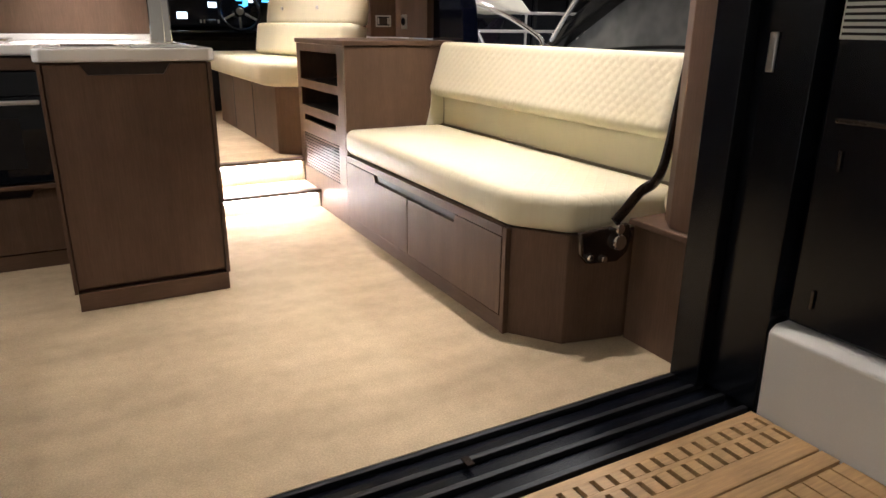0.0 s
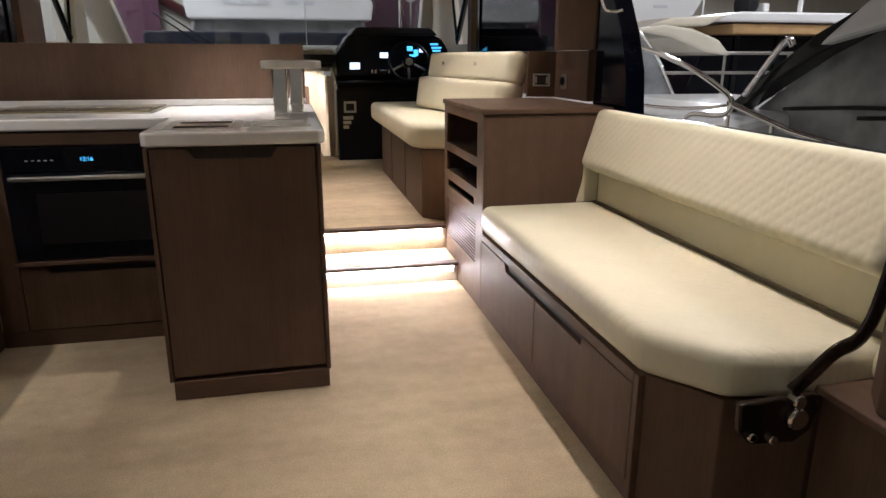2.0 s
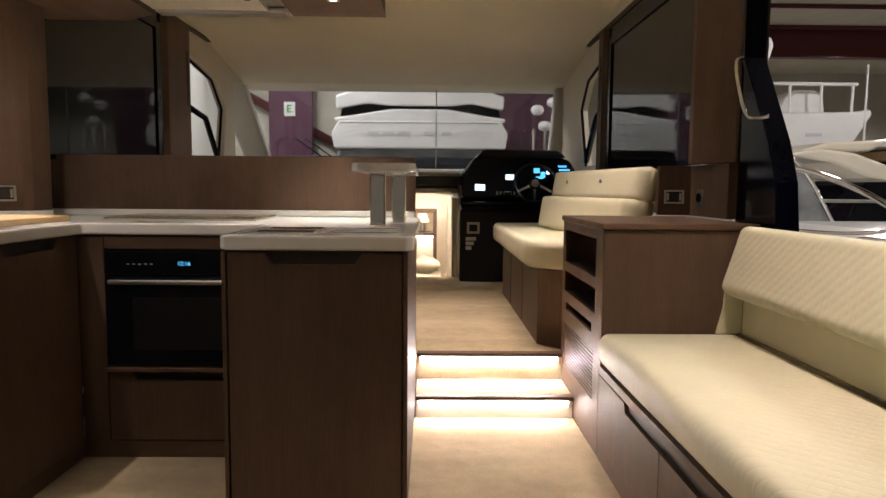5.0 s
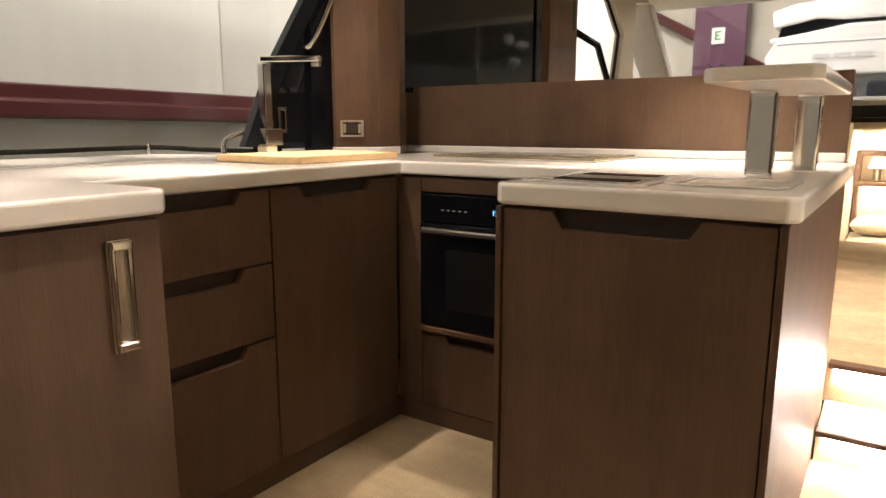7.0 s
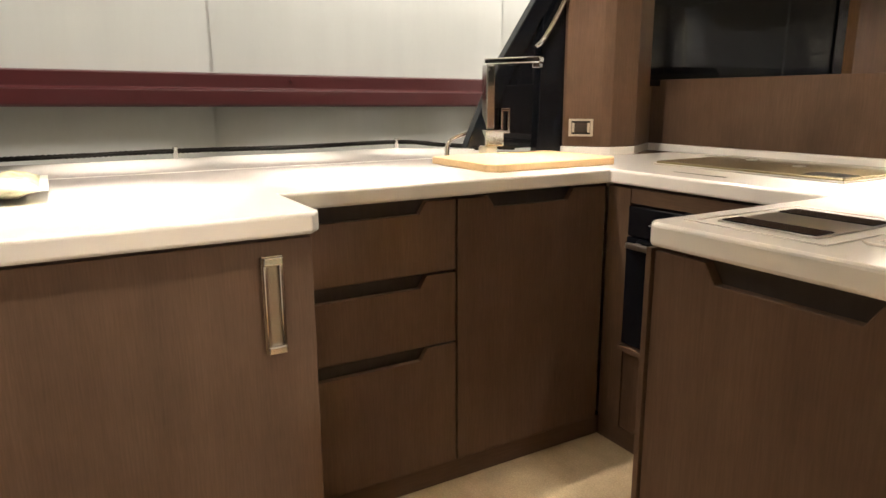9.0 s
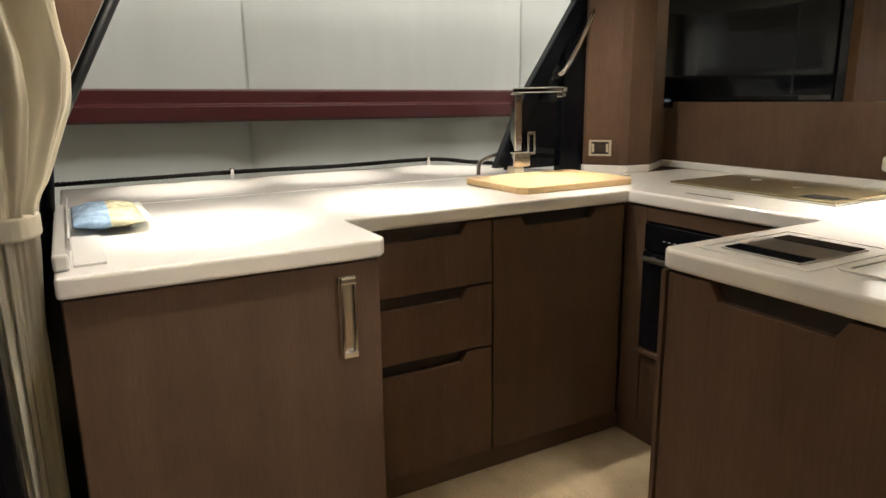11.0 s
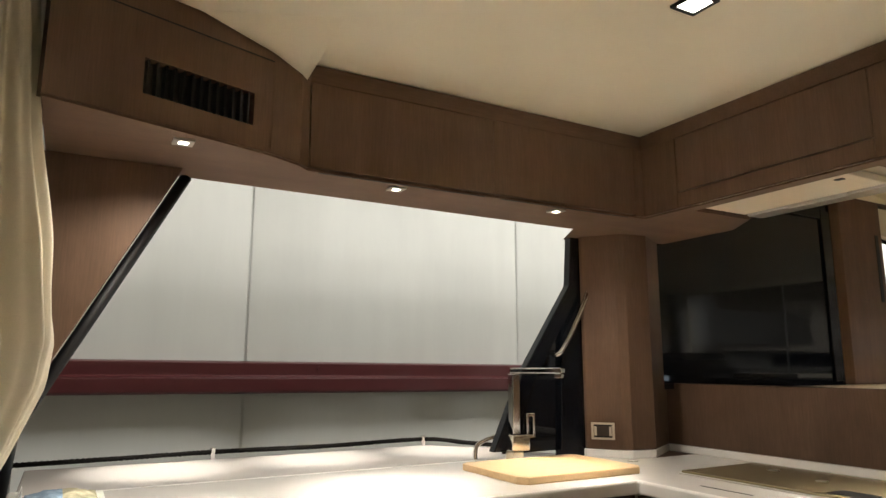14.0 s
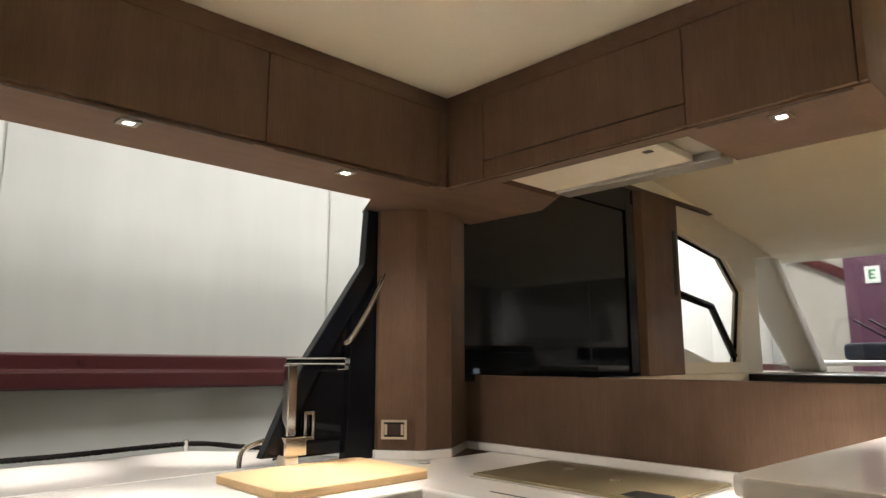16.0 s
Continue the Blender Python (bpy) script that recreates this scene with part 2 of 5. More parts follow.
def curve_points(points, steps=6):
    """Catmull-Rom through the points."""
    p = [Vector(q) for q in points]
    out = []
    for i in range(len(p) - 1):
        a, b, c, d = p[max(i - 1, 0)], p[i], p[i + 1], p[min(i + 2, len(p) - 1)]
        for s in range(steps):
            t = s / steps
            out.append(0.5 * ((2 * b) + (c - a) * t + (2 * a - 5 * b + 4 * c - d) * t * t + (3 * b - a - 3 * c + d) * t ** 3))
    return out + [p[-1]]


def tube(name, points, r, mat, parent=None, steps=6, n=10, flat=1.0, label=""):
    pts = curve_points(points, steps) if steps else [Vector(q) for q in points]
    bm = bmesh.new()
    rings = []
    side = None
    for i, p in enumerate(pts):
        d = (pts[min(i + 1, len(pts) - 1)] - pts[max(i - 1, 0)]).normalized()
        if side is None:
            side = d.cross(Vector((0, 0, 1)) if abs(d.z) < 0.95 else Vector((1, 0, 0)))
        side = (side - d * side.dot(d)).normalized()
        nrm = side.cross(d)
        rings.append([bm.verts.new(p + side * math.cos(2 * math.pi * k / n) * r * flat + nrm * math.sin(2 * math.pi * k / n) * r) for k in range(n)])
    for a, b in zip(rings, rings[1:]):
        for k in range(n):
            bm.faces.new((a[k], a[(k + 1) % n], b[(k + 1) % n], b[k]))
    bm.faces.new(rings[0]), bm.faces.new(rings[-1])
    return link(name, bm, mat, parent, label, True)


def structure(ob, label="", category=""):
    return tagged(ob, label, category, "", "structure")

# ---- the hall outside ----
structure(box("ground", -60, 60, -60, 60, -2.5, -2.4, HALLFLOOR, bevel=0), "unseen exhibition hall floor, made pale to bounce light", "floor")
hall = structure(box("wall_hall_port", -5.45, -5.25, -14, 26, -2.4, 6, TENT, bevel=0), "white stretched sheet wall of the hall", "wall")
for i, (ya, yb) in enumerate(((-5.27, -2.9), (-2.88, -0.53), (-0.51, 1.84), (1.86, 4.2), (4.22, 6.6), (6.62, 9.0), (9.02, 11.4))):
    bm = bmesh.new()
    nu, nv = 14, 22
    grid = []
    for v in range(nv + 1):
        z = -2.3 + 8.2 * v / nv
        row = []
        for u in range(nu + 1):
            y = ya + (yb - ya) * u / nu
            edge = min(u, nu - u) / nu
            row.append(bm.verts.new((-5.24 + 0.05 * (1 - math.exp(-edge * 16)) + 0.014 * noise.noise((y * 1.3, z * 0.9, i * 3.1)), y, z)))
        grid.append(row)
    for a, b in zip(grid, grid[1:]):
        for u in range(nu):
            bm.faces.new((a[u], a[u + 1], b[u + 1], b[u]))
    link("sheet_panel", bm, TENT, hall, smooth=True)
girt = thing("steel_girt", "maroon painted steel girt along the white hall wall", "beam")
def sloped(bm, fall=-0.010):
    """Shear along y: the boat stands trimmed against the hall's level."""
    for v in bm.verts:
        v.co.z += fall * v.co.y
    return bm


part("flange", sloped(prism_bm([[(-5.188, 1.075), (-5.06, 1.075), (-5.04, 1.09), (-5.04, 1.18), (-5.188, 1.18)]], "y", -12, 11.8, 0.006)), MAROON, girt)
part("web", sloped(prism_bm([[(-5.188, 1.182), (-5.07, 1.182), (-5.10, 1.195), (-5.10, 1.285), (-5.188, 1.297)]], "y", -12, 11.8, 0.006)), MAROON, girt)
for k in range(9):
    part("bolt", sloped(disc_bm(-5.092, -9.5 + k * 2.37, 1.25, 0.014, 0.016, 8, "x")), MAROON, girt)
structure(box("wall_hall_bow", -6.2, 0.6, 12.4, 12.6, -2.4, 5.4, HALLWALL, bevel=0), "pale hall end wall", "wall")
structure(box("wall_hall_end", -6.2, 30, 26, 26.2, -2.4, 6, HALLWALL, bevel=0), "pale far end wall of the hall", "wall")
structure(box("wall_hall_starboard", 30, 30.2, -14, 26, -2.4, 6, HALLWALL, bevel=0), "pale hall side wall", "wall")
structure(box("wall_hall_stern", -6.2, 30, -14.2, -14, -2.4, 6, HALLWALL, bevel=0), "pale hall end wall behind the boat", "wall")
structure(box("ceiling", -6.2, 30, -14.2, 26, 6.0, 6.2, ROOF, bevel=0), "insulated sheet roof of the hall", "ceiling")
for i in range(5):
    y = -9 + i * 6.75
    tagged(box("roof_beam", -6, 30, y, y + 0.30, 5.1, 5.99, MAROON, bevel=0.01), "deep maroon steel roof beam of the hall", "beam", "roof beams")
for i in range(16):
    y = -11.5 + i * 2.25
    tagged(box("purlin", -6, 30, y, y + 0.06, 5.88, 5.99, MAROON, bevel=0.005), "thin dark purlin under the hall roof", "purlin", "roof purlins")
pw = structure(box("wall_purple_panel", -4.12, -3.2, 11.9, 12.0, -2.4, 5, PURPLE, bevel=0.01), "dark purple panel beside the hall wall", "wall panel")
structure(box("wall_purple_panel_far", 0.62, 2.6, 12.1, 12.3, -2.4, 5, PURPLE, bevel=0.01), "dark purple hall wall", "wall panel")
sign = thing("exit_sign", "small white exit sign with a green pictogram on the purple wall", "sign")
part("plate", box_bm(-3.79, -3.56, 11.86, 11.89, 2.55, 2.84, 0.005), SIGNWHITE, sign)
for a, b, c, d in ((-3.73, -3.70, 2.62, 2.78), (-3.73, -3.62, 2.75, 2.78), (-3.73, -3.65, 2.685, 2.715), (-3.73, -3.62, 2.62, 2.65)):
    part("pictogram_bar", box_bm(a, b, 11.848, 11.858, c, d), GREENSIGN, sign)
tagged(tube("wall_brace", [(-5.1, 12.28, 3.25), (-2.5, 12.28, 1.86)], 0.10, MAROON, steps=0), "slanting maroon brace by the hall wall", "brace")
for i in range(3):
    lamp = thing("hall_lamp", "rectangular bright hall lamp under the roof", "lamp", group="hall lamps")
    part("housing", box_bm(6 + i * 4, 6.8 + i * 4, 4.5, 4.8, 4.95, 5.098, 0.01), GREYPAINT, lamp)
    part("lens", box_bm(6.05 + i * 4, 6.75 + i * 4, 4.53, 4.77, 4.94, 4.955), HALLLAMP, lamp)

# motor yacht standing ahead, stern towards us
yacht = thing("motor_yacht", "white motor yacht seen from its stern ahead of the windscreen", "boat")
# the hull's grey stands in for the shade below the transom
part("hull", prism_bm([[(-2.25, -1.9), (0.5, -1.9), (0.62, 1.2), (0.5, 1.75), (-2.3, 1.75), (-2.42, 1.2)]], "y", 9.3, 12.0, 0.06), HAZE_AND_SHADE, yacht, "lower hull with its shade put into the grey")
part("transom_band", prism_bm([[(-2.32, 1.72), (0.58, 1.72), (0.62, 1.98), (0.5, 2.18), (-2.24, 2.18), (-2.36, 1.98)]], "y", 8.9, 10.5, 0.03), GELCOAT, yacht)
for a, b in ((-1.75, -1.55), (-1.5, -1.3), (-1.25, -1.05), (-0.8, -0.6), (-0.5, -0.34)):
    part("letter_bar", box_bm(a, b, 8.88, 8.895, 1.94, 2.0), GREYPAINT, yacht, "grey plain lettering bar")
part("aft_window", prism_bm([[(-2.24, 2.22), (-1.35, 2.34), (-0.4, 2.34), (0.50, 2.22), (0.46, 2.46), (-0.1, 2.56), (-1.6, 2.56), (-2.18, 2.46)]], "y", 9.05, 9.6, 0.01), TINTED, yacht)
part("roof", prism_bm([[(-2.28, 2.38), (-1.75, 2.48), (-1.4, 2.44), (-0.35, 2.44), (0.0, 2.48), (0.54, 2.38), (0.56, 2.60), (0.3, 2.68), (-0.25, 2.73), (-0.45, 2.85), (-1.3, 2.85), (-1.5, 2.73), (-2.05, 2.68), (-2.3, 2.60)]], "y", 8.95, 11.5, 0.03), GELCOAT, yacht)
part("window_sill", prism_bm([[(-2.30, 2.16), (0.56, 2.16), (0.58, 2.23), (0.2, 2.28), (-0.4, 2.38), (-1.35, 2.38), (-1.95, 2.28), (-2.32, 2.23)]], "y", 8.92, 9.3, 0.03), GELCOAT, yacht)
part("transom_line", box_bm(-2.2, 0.46, 8.90, 8.915, 2.14, 2.16), GREYPAINT, yacht)
radar = thing("radar_mast", "pale radar domes on a chrome mast of a far boat", "mast")
for rx, rz in ((1.0, 2.3), (1.25, 2.42), (1.12, 2.05)):
    bm = bmesh.new()
    bmesh.ops.create_uvsphere(bm, u_segments=16, v_segments=10, radius=0.105)
    for v in bm.verts:
        v.co = Vector((rx + v.co.x, 8.2 + v.co.y, rz + v.co.z * 0.8))
    part("dome", bm, GELCOAT, radar, smooth=True)
for px in (0.95, 1.12, 1.28):
    part("mast_pole", disc_bm(px, 8.2, 0.5, 0.02, 3.0, 10), CHROME, radar)

# boats to starboard
side = thing("sports_yacht", "white sports yacht alongside with chrome rail and black canopy", "boat")
part("hull", prism_bm([[(1.62, 0.45), (2.0, 0.60), (4.4, 0.62), (5.0, 0.3), (4.6, -1.6), (2.2, -1.8), (1.8, -0.6)]], "y", -6.0, 4.2, 0.06), GELCOAT, side)
part("sunpad", prism_bm([[(1.8, 0.56), (1.95, 0.74), (2.3, 0.80), (3.4, 0.80), (3.4, 0.56)]], "y", 0.95, 3.2, 0.05), GELCOAT, side, "white moulded foredeck")
part("canopy_bar", prism_bm([[(1.42, 0.80), (0.98, 1.08), (0.66, 1.27), (-0.4, 1.72), (-2.4, 1.98), (-2.4, 1.84), (-0.4, 1.58), (0.64, 1.15), (0.98, 0.97), (1.36, 0.76)]], "x", 2.15, 2.3, 0.02), BLACK, side, "black canopy edge")
part("canopy_window", prism_bm([[(1.30, 0.78), (0.96, 0.99), (0.64, 1.17), (-0.4, 1.60), (-2.4, 1.86), (-2.4, 0.68), (1.2, 0.64)]], "x", 2.30, 2.36), HAZE_AND_SHADE, side, "hazy plastic canopy window")
part("canopy_roof", prism_bm([[(0.2, 1.44), (-0.4, 1.74), (-2.4, 2.02), (-5.5, 2.1), (-5.5, 1.96), (-2.4, 1.9), (-0.4, 1.6)]], "x", 2.36, 4.2, 0.02), BLACKMATT, side, "black soft canopy")
part("hardtop_tip", prism_bm([[(0.50, 1.20), (0.15, 1.44), (-1.6, 1.88), (-1.6, 1.76), (0.05, 1.29)]], "x", 2.02, 2.14, 0.03), GELCOAT, side)
part("side_deck", box_bm(1.66, 2.14, -5.8, 1.25, 0.46, 0.60, 0.03), GELCOAT, side)
for yy, zz in ((1.0, 0.70), (0.4, 0.69)):
    tube("canopy_fold", [(2.29, yy, zz + 0.12), (2.285, yy - 0.9, zz + 0.18), (2.29, yy - 2.2, zz + 0.16)], 0.012, BLACKMATT, side)
tube("rail", [(1.7, 3.2, 1.36), (1.7, 1.86, 1.207), (1.7, 1.39, 1.123), (1.7, 1.067, 1.04), (1.7, 0.80, 0.945), (1.7, 0.725, 0.90), (1.7, 0.72, 0.85), (1.7, 0.77, 0.81), (1.7, 0.90, 0.795), (1.7, 1.11, 0.785), (1.7, 1.2, 0.72)], 0.017, CHROME, side)
tube("rail", [(1.7, 0.74, 0.88), (1.7, 0.356, 0.802), (1.7, 0.057, 0.755), (1.7, -0.8, 0.70), (1.7, -3.0, 0.66)], 0.017, CHROME, side)
tube("rail", [(1.75, 3.0, 0.80), (1.75, 1.5, 0.80), (1.75, 0.8, 0.86)], 0.012, CHROME, side)
for sy, sz in ((2.6, 1.30), (0.75, 0.86), (0.36, 0.79), (-0.6, 0.70), (-1.6, 0.68)):
    part("stanchion", disc_bm(1.71, sy, sz - 0.18, 0.012, 0.36, 10), CHROME, side)
tube("boat_hook", [(2.1, 1.15, 0.90), (2.1, 0.90, 1.17), (2.08, 0.78, 1.24), (2.08, 0.74, 1.20)], 0.02, CHROME, side)

mid = thing("day_boat", "cream day boat with a curved clear windscreen in the hall", "boat")
part("hull", prism_bm([[(2.2, 0.70), (3.6, 0.70), (4.4, 0.2), (3.9, -2.2), (2.6, -2.2), (2.1, 0.0)]], "y", 4.3, 7.0, 0.08), GELCOAT, mid)
part("windscreen", prism_bm([[(2.45, 0.70), (2.5, 1.15), (2.65, 1.36), (2.95, 1.42), (3.2, 1.20), (3.5, 0.70)]], "y", 4.35, 4.42, 0.005), HAZE_AND_SHADE, mid, "pale curved windscreen")
tube("windscreen_rim", [(2.45, 4.33, 0.72), (2.5, 4.33, 1.15), (2.68, 4.33, 1.37), (2.95, 4.33, 1.43), (3.2, 4.33, 1.21), (3.5, 4.33, 0.72)], 0.02, CHROME, mid)
part("sun_shade", prism_bm([[(3.0, 1.43), (3.4, 1.50), (3.75, 1.46), (4.1, 1.34), (4.28, 1.16), (3.95, 1.20), (3.5, 1.36)]], "y", 4.45, 5.6, 0.03), CREAMGEL, mid, "cream curved sun shade")
part("sun_shade", prism_bm([[(3.6, 1.52), (4.4, 1.52), (4.7, 1.66), (3.9, 1.62)]], "y", 5.2, 6.0, 0.03), CREAMGEL, mid, "cream curved sun shade")
part("flag_pole", disc_bm(2.85, 4.2, 1.05, 0.012, 1.1, 8), GELCOAT, mid)

fly = thing("flybridge_yacht", "large white flybridge yacht standing far off in the hall", "boat")
part("hull", prism_bm([[(5.6, 1.6), (7.0, 1.6), (7.3, 0.6), (6.9, -2.2), (5.6, -2.2), (5.2, 0.6)]], "y", 10.6, 15.0, 0.08), GELCOAT, fly)
part("cockpit", prism_bm([[(4.9, 1.72), (6.7, 1.66), (7.2, 1.95), (7.55, 2.50), (7.5, 2.60), (7.3, 2.55), (5.1, 2.48)]], "y", 10.0, 13.5, 0.05), GELCOAT, fly)
part("console", prism_bm([[(5.9, 2.50), (6.9, 2.50), (6.85, 2.9), (6.7, 3.0), (6.25, 3.0), (6.1, 2.85)]], "y", 10.4, 11.6, 0.08), GELCOAT, fly)
part("badge", box_bm(6.3, 6.6, 9.985, 9.998, 2.08, 2.14), GREYPAINT, fly)
for k in range(4):
    part("fly_post", disc_bm(5.4 + k * 0.59, 10.05, 2.75, 0.025, 0.6, 10), GELCOAT, fly)
tube("fly_rail", [(5.3, 10.05, 3.05), (7.25, 10.05, 3.05)], 0.035, GELCOAT, fly, steps=0)
part("antenna", disc_bm(7.4, 10.0, 2.6, 0.02, 1.6, 8), GELCOAT, fly)
part("funnel", prism_bm([[(4.2, 2.5), (4.5, 2.5), (4.75, 3.35), (4.7, 3.5), (4.3, 3.55)]], "y", 8.2, 8.8, 0.08), GELCOAT, fly)

cru = thing("cruiser", "wood-edged cruiser with a radar arch far off in the hall", "boat")
part("hull", prism_bm([[(4.7, 0.5), (12.0, 0.5), (12.0, -2.2), (5.4, -2.2)]], "y", 6.2, 10.0, 0.05), GELCOAT, cru)
part("saloon", prism_bm([[(4.8, 0.5), (12.0, 0.5), (12.0, 1.45), (5.2, 1.45)]], "y", 6.3, 9.0, 0.03), TINTED, cru)
for k in range(5):
    part("window_bar", box_bm(5.6 + k * 0.7, 5.66 + k * 0.7, 6.26, 6.29, 0.5, 1.45, 0.005), BLACKMATT, cru)
part("deck_edge", box_bm(5.3, 12.0, 5.95, 9.2, 1.46, 1.60, 0.02), TEAK, cru, "wooden deck edge")
part("deck_top", prism_bm([[(4.6, 1.62), (12.0, 1.61), (12.0, 1.76), (5.4, 1.76)]], "y", 5.9, 9.2, 0.03), GELCOAT, cru)
part("outboard", box_bm(5.68, 5.90, 6.2, 6.6, 1.77, 2.02, 0.09, 4), BLACKMATT, cru, "black covered outboard")
part("seat_cover", box_bm(5.93, 6.05, 6.2, 6.6, 1.77, 1.90, 0.03, 3), GELCOAT, cru)
part("radar_post", disc_bm(6.55, 6.2, 2.15, 0.035, 0.8, 12), GELCOAT, cru)
part("radar_dome", bevelled(disc_bm(6.45, 6.2, 2.20, 0.22, 0.13, 24), 0.04, 3, 60), GELCOAT, cru)
part("radar_lamp", box_bm(6.5, 6.6, 6.15, 6.25, 2.4, 2.62, 0.03, 3), GELCOAT, cru)
for z in (1.18, 0.92):
    part("rail", box_bm(3.9, 12, 5.6, 5.64, z, z + 0.04, 0.01), STEEL, cru)
for k in range(6):
    part("rail_post", disc_bm(4.0 + k * 1.0, 5.62, 0.85, 0.018, 0.7, 8), STEEL, cru)

# ---- boat structure ----
structure(box("floor", -2.6, 0.62, -1.9, 0.46, -0.06, 0.0, CARPET, bevel=0), "beige deep pile carpet of the saloon", "floor")
structure(box("floor_helm", -2.6, 0.62, 0.735, 3.62, 0.10, 0.235, CARPET, bevel=0), "beige carpet of the raised helm deck", "floor")
structure(box("subfloor", -3.2, 1.0, -1.9, 5.8, -0.3, -0.07, BLACKMATT, bevel=0), "dark underside of the boat's floor", "floor")

# two carpeted steps with light strips under dark nosings
for i, (y0, y1, z) in enumerate(((0.455, 0.745, 0.105), (0.745, 0.80, 0.235))):
    st = thing("step", "carpeted step with a dark nosing lit by a strip below", "step", group="steps to the helm", kind="structure")
    part("tread", box_bm(-0.724, -0.003, y0 + 0.012, y1, z - 0.11, z - 0.002 if i == 0 else z - 0.004, 0.003), CARPET, st)
    part("riser", box_bm(-0.724, -0.003, y0 + 0.004, y0 + 0.011, z - 0.105, z - 0.017), CREAM, st, "pale lit riser")
    part("nosing", box_bm(-0.724, -0.003, y0 - 0.025, y0 + 0.03, z - 0.016, z + 0.003, 0.003), WOOD_H, st, "dark wood nosing")
    part("light_strip", box_bm(-0.705, -0.03, y0 - (0.004 if i == 0 else 0.022), y0 + 0.003, z - (0.026 if i == 0 else 0.030), z - 0.018), LED, st, "glowing light strip")
    # caps added at both ends to keep the strip's light off the cabinet sides
    for xa in (-0.716, -0.028):
        part("end_blocker", box_bm(xa, xa + 0.008, y0 - 0.024, y0 + 0.003, z - 0.050, z - 0.017), CREAM, st, "pale cap added to block the strip's sideways light")

# aft door track, jamb and cockpit
tr = structure(thing("door_track", "black anodised sliding door track with raised rails", "door track"))
part("sill", box_bm(-2.9, 0.37, -2.16, -1.90, -0.05, -0.012, 0.002), BLACK, tr)
for y in (-1.915, -1.99, -2.065, -2.14):
    part("rail", box_bm(-2.9, 0.34, y - 0.008, y + 0.008, -0.012, 0.004, 0.002), BLACKMATT, tr)
part("catch", box_bm(-0.478, -0.458, -2.02, -1.985, 0.0, 0.010, 0.002), BRONZE, tr, "small dark catch")
jamb = structure(thing("door_1", "black framed sliding door stacked open at the side", "door"))
part("jamb", box_bm(0.30, 0.36, -2.0, -1.90, 0.0, 2.1, 0.004), BLACK, jamb)
part("jamb", box_bm(0.345, 0.62, -2.16, -2.0, 0.0, 2.1, 0.004), BLACK, jamb)
part("door_leaf", box_bm(0.36, 1.1, -2.13, -2.02, 0.03, 2.08, 0.004), BLACK, jamb)
part("latch", box_bm(0.336, 0.345, -2.06, -2.038, 0.89, 0.985, 0.004), STEEL, jamb, "steel door latch")
structure(box("trim_door_head", -2.9, 1.1, -2.2, -1.9, 2.1, 2.2, BLACK), "black door head over the aft opening", "trim")
aft = structure(thing("floor_cockpit", "teak cockpit floor with black caulking and a slotted drain grating", "floor"))
part("bed", box_bm(-3.2, 1.6, -4.6, -2.16, -0.07, -0.012, 0.0), CAULK, aft)
# slotted grating beside the track
xs = [-1.56 + 0.047 * k for k in range(40)]
for ya, yb in ((-2.192, -2.162), (-2.245, -2.23), (-2.36, -2.295)):
    part("grating_bar", box_bm(-2.9, 0.335, ya, yb, -0.012, 0.002, 0.002), TEAK, aft)
for ya, yb in ((-2.23, -2.192), (-2.295, -2.245)):
    for x in xs:
        part("grating_tooth", box_bm(x, x + 0.032, ya, yb, -0.012, 0.002), TEAK, aft)
    part("grating_end", box_bm(0.318, 0.335, ya, yb, -0.012, 0.002), TEAK, aft)
for k in range(42):
    y = -2.365 - k * 0.052
    part("plank", box_bm(-2.9, 0.335 if k < 1 else 0.12, y - 0.047, y, -0.012, 0.002, 0.001), TEAK, aft)
for k in range(4):
    x = 0.125 + k * 0.054
    part("margin_plank", box_bm(x, x + 0.049, -4.5, -2.42, -0.012, 0.002, 0.001), TEAK, aft)
coam = structure(thing("wall_cockpit", "pale moulded cockpit side with black locker above", "wall"))
part("moulding", prism_bm([[(0.345, -0.05), (0.44, -0.05), (0.44, 0.262), (0.36, 0.262), (0.335, 0.245)]], "y", -4.6, -2.17, 0.006), PILLAR, coam, "pale grey moulded side")
part("locker", box_bm(0.38, 0.8, -4.6, -2.18, 0.27, 2.1, 0.01), BLACK, coam, "black gloss locker")
part("locker_rim", box_bm(0.365, 0.38, -4.6, -2.22, 0.786, 0.798, 0.003), BRONZE, coam)
for z in (0.675, 0.325):
    part("locker_catch", box_bm(0.372, 0.38, -2.248, -2.238, z, z + 0.05, 0.003), BRONZE, coam)
notice = tagged(box("notice_plate", 0.372, 0.379, -2.33, -2.19, 0.97, 1.09, SIGNWHITE, bevel=0.001), "small white plate with lines of tiny print on the black locker", "label plate")
for k in range(8):
    part("print_line", box_bm(0.3705, 0.3715, -2.325, -2.195, 0.979 + k * 0.014, 0.985 + k * 0.014), CAULK, notice)

# ceilings and roof
structure(box("ceiling_saloon", -2.75, 0.75, -2.2, 0.34, 2.13, 2.21, CEIL, bevel=0), "beige fabric saloon ceiling", "ceiling")
structure(prism("ceiling_helm", [(0.34, 2.215), (0.34, 2.38), (4.4, 2.38), (4.4, 2.02), (3.95, 2.03), (3.6, 2.09), (3.0, 2.18), (2.4, 2.25), (1.8, 2.32), (0.38, 2.32)], "x", -2.75, 0.75, CEIL, bevel=0.01), "beige fabric ceiling sloping to the windscreen", "ceiling")
structure(box("roof_deck", -3.3, 0.95, -4.6, 4.6, 2.405, 2.5, GELCOAT, bevel=0.02), "white roof moulding of the boat", "roof")
